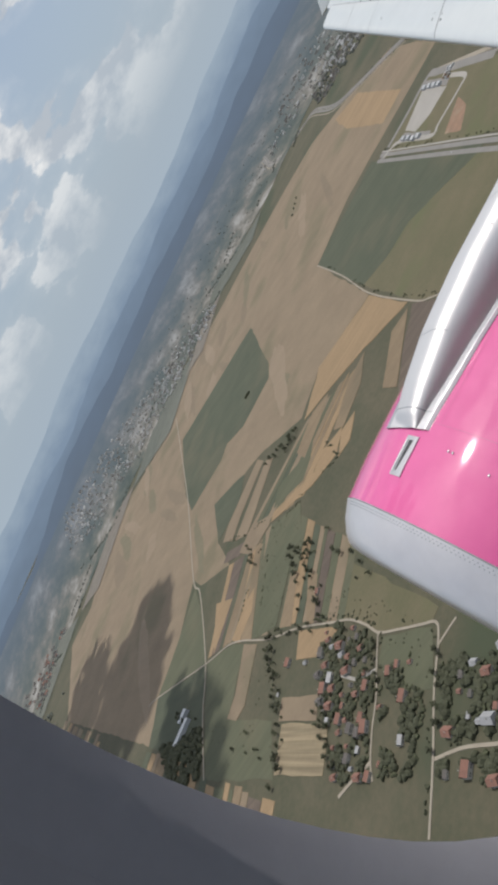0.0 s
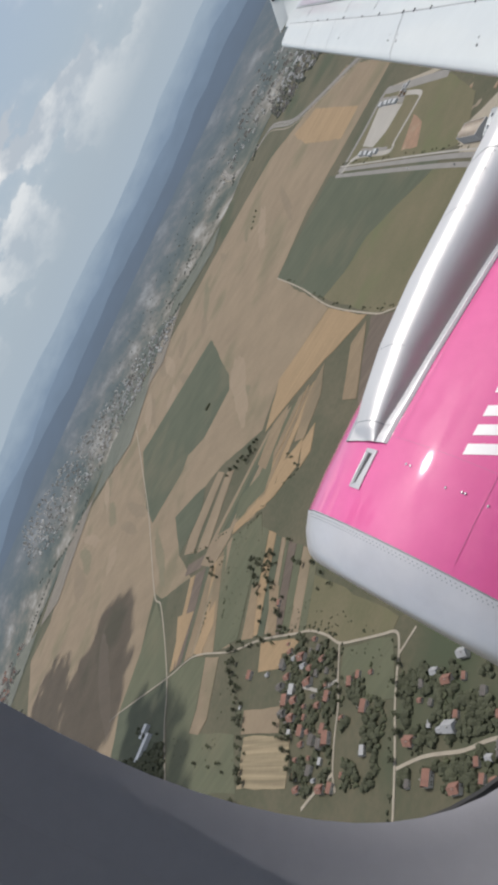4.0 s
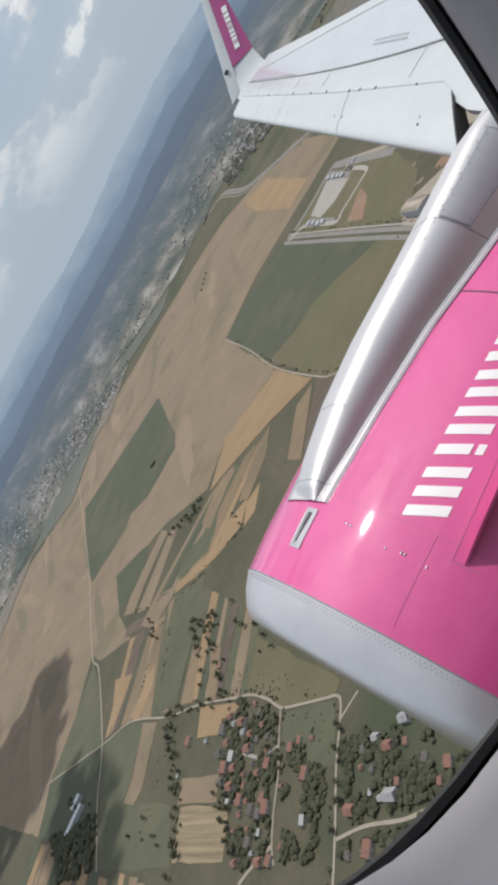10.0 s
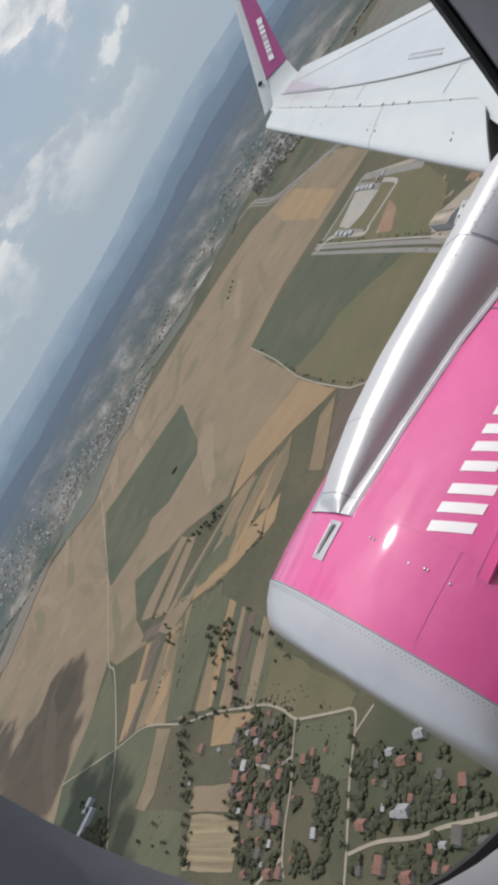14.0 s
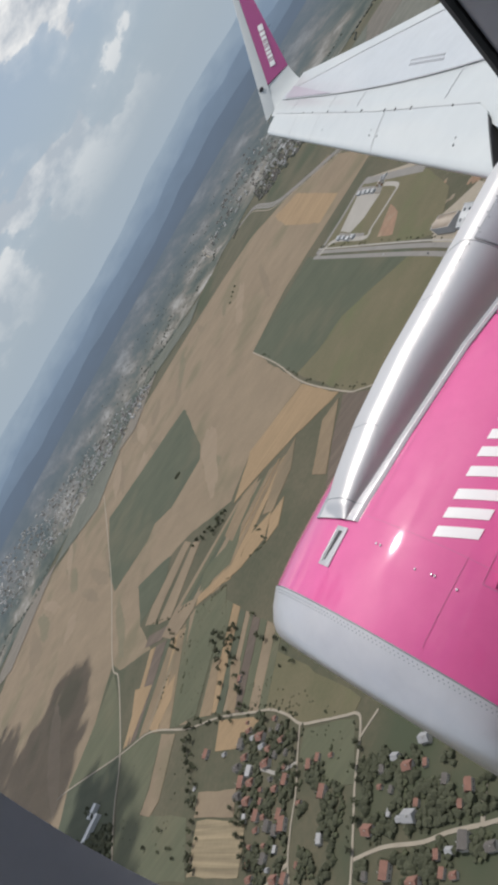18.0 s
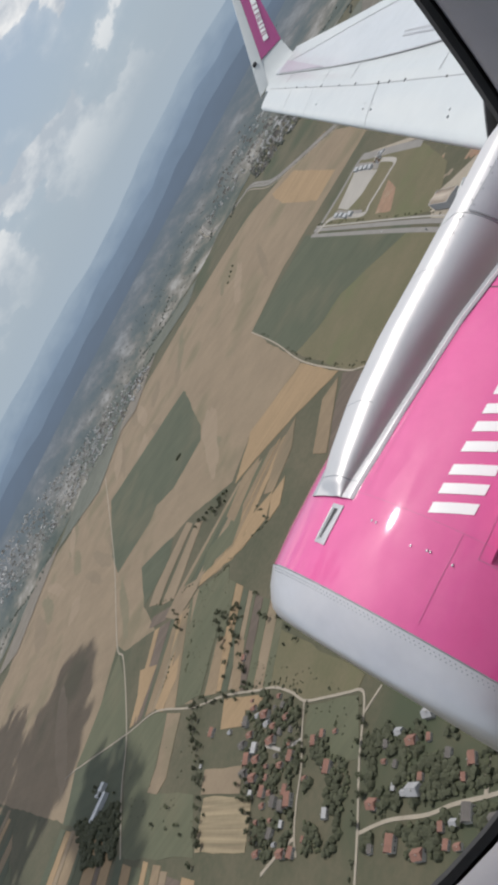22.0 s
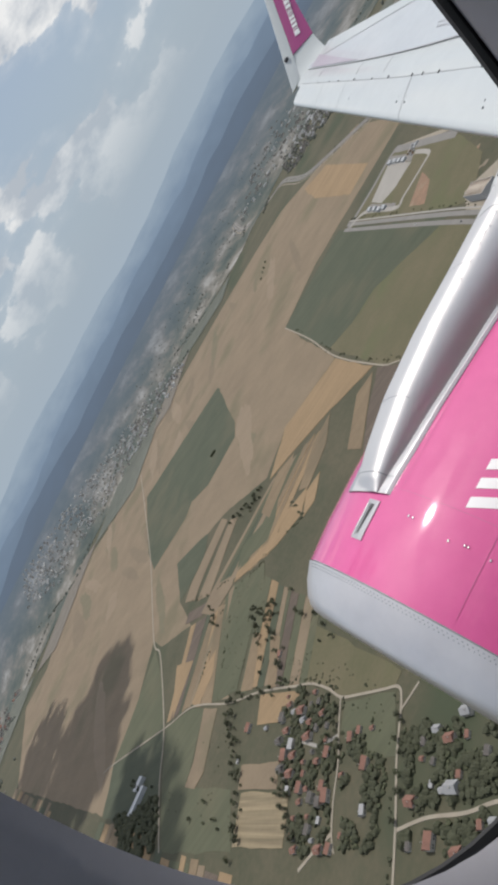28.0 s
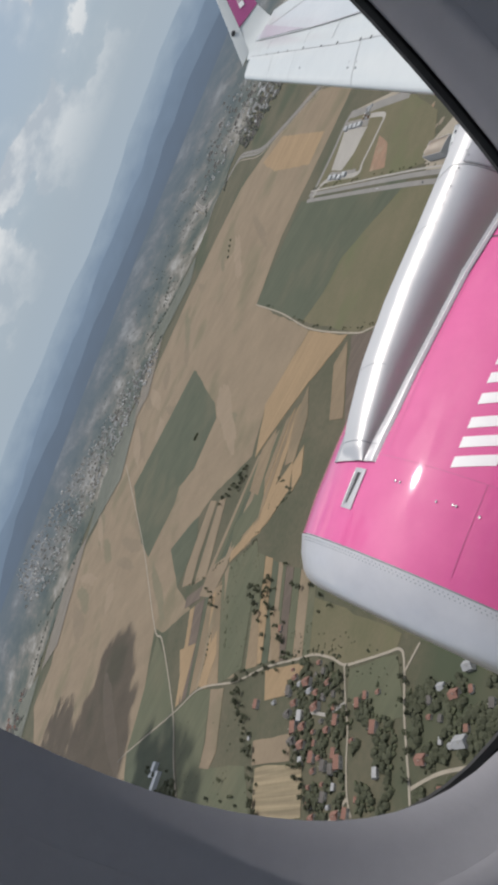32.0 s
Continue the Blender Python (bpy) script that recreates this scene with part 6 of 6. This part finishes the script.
gardens = [p for p in fill(V_CORE, 760, 25) + fill(V_MID, 560, 26) + fill(V_EAST, 700, 27) + fill(V_LOW, 420, 28) if noise.noise(Vector((p[0] * 0.045, p[1] * 0.045, 3.3))) > (-0.16 if within(V_CORE, *p) else 0.02) and all(math.hypot(p[0] - a, p[1] - b) > 6 for a, b, _ in lots) and all((Vector((*p, 0)) - q).length > 5 for q in lanes_)]
scatter("village_trees", "clumps of garden trees between the village houses", gardens[::2], 2.9, LEAF_DARK, "trees", 23)
scatter("village_bushes", "garden bushes and hedges between the village houses", gardens[1::2], 1.6, LEAF, "bushes", 24)
FARM = [(1206, 719), (1232, 704)]
for (x, y), long_ in zip(FARM, (46, 24)):
    building("barn", "long white-roofed farm barn beside the field lane", [(x - 7, y - long_ / 2), (x + 7, y - long_ / 2 + 5), (x + 7, y + long_ / 2 + 5), (x - 7, y + long_ / 2)], 6, ROOF_WHITE, 1, "f", 0, 0, doors=2, group="farm barns")


def town(name, label, spots, low, high, roof_a, roof_b, seed):
    """A far town: many gabled blocks as one mesh with two roof colours."""
    r = random.Random(seed)
    vs, fs, mats = [], [], []
    for x, y in spots:
        w, d, h = r.uniform(low, high), r.uniform(low, high) * r.choice((1.4, 2.2, 3.6)), r.uniform(4, 8)
        a = radians(r.choice((-36, -36, -36, 54)) + r.uniform(-9, 9))
        ca, sa = math.cos(a), math.sin(a)
        i = len(vs)
        for px, py, pz in ((-w, -d, 0), (w, -d, 0), (w, d, 0), (-w, d, 0), (-w, -d, h), (w, -d, h), (w, d, h), (-w, d, h), (0, -d, h + w * 0.7), (0, d, h + w * 0.7)):
            vs.append((x + (px * ca - py * sa) / 2, y + (px * sa + py * ca) / 2, pz + rise(x, y)))
        fs += [(i, i + 1, i + 5, i + 4), (i + 1, i + 2, i + 6, i + 5), (i + 2, i + 3, i + 7, i + 6), (i + 3, i, i + 4, i + 7), (i + 4, i + 5, i + 8), (i + 6, i + 7, i + 9), (i + 5, i + 6, i + 9, i + 8), (i + 7, i + 4, i + 8, i + 9)]
        k = 1 if r.random() < 0.6 else 2
        mats += [0] * 6 + [k, k]
    me = bpy.data.meshes.new(name)
    me.from_pydata(vs, [], fs)
    for m_ in (PLASTER, roof_a, roof_b):
        me.materials.append(m_)
    me.polygons.foreach_set("material_index", mats)
    return tagged(new(name, me), label, "town", kind="stuff")


town("far_town", "distant town of close-set roofs along the valley", fill([(2407, -1459), (2581, -1452), (2969, -1531), (2924, -1323), (2987, -1134), (2643, -976), (2455, -1050), (2212, -1146), (2024, -1160)], 320, 31), 3, 7, SLATE, PALE_ROOF, 32)
scatter("town_trees", "dark trees between the roofs of the far town", fill([(2407, -1459), (2581, -1452), (2969, -1531), (2924, -1323), (2987, -1134), (2643, -976), (2455, -1050), (2212, -1146), (2024, -1160)], 520, 33), 3.8, HAZED_FAR_LEAF, "trees", 34)
town("far_suburb", "distant suburb of white and grey blocks", fill([(2961, -260), (3023, -71), (3250, 221), (3446, 465), (3531, 739), (3845, 947), (4276, 874), (4067, 433), (3836, 167), (3535, -159), (3291, -306)], 900, 35), 3, 6, PALE_ROOF, SLATE, 36)
town("far_suburb", "distant village roofs at the foot of hills", fill([(3300, -900), (2900, -1300), (3000, -1700), (3500, -1500)], 170, 37), 3, 6, SLATE, PALE_ROOF, 38)
town("far_suburb", "distant village roofs at the foot of hills", fill([(3300, 1100), (2900, 1300), (3000, 1800), (3400, 1700)], 150, 39), 5, 9, SLATE, TILE, 40)
scatter("suburb_trees", "dark trees round the distant suburbs", fill([(3650, 300), (3386, -47), (3264, -332), (3200, -520), (3050, -1300), (3600, -1500), (3900, -300), (3800, 800), (3400, 900)], 260, 41), 2.8, HAZED_FAR_LEAF, "trees", 42)

# ---- clouds over the land, whose shade lies on the fields ----
CLOUD = surface("white_cloud", (0.90, 0.90, 0.91), (0.84, 0.85, 0.87), 0.004, 0.02, rough=1.0)
for k, (gx, gy, wide, deep) in enumerate(((1170, 730, 210, 110), (1720, 820, 270, 215), (880, 800, 150, 70), (2150, 1020, 260, 150), (1500, 1060, 240, 110))):
    r = random.Random(50 + k)
    high = 2700 + 60 * k
    cx, cy = gx + SUN_WAY.x / SUN_WAY.z * high, gy + SUN_WAY.y / SUN_WAY.z * high
    bm = bmesh.new()
    for _ in range(190):
        q, f = r.uniform(0, 6.283), math.sqrt(r.random())
        s = deep * r.uniform(0.12, 0.38) * (1.15 - 0.75 * f)
        got = bmesh.ops.create_icosphere(bm, subdivisions=2, radius=s, matrix=Matrix.Translation((cx + wide * f * math.cos(q), cy + deep * f * math.sin(q), high + s * 0.5)))
        for v in got["verts"]:
            v.co += Vector(noise.noise_vector(v.co * 0.02)) * s * 0.35
            v.co.z = max(v.co.z, high)
    ob = part("cumulus_cloud", bm, CLOUD, None)
    tagged(ob, "white flat-based cumulus cloud drifting over the fields", "cloud", "clouds", "structure")
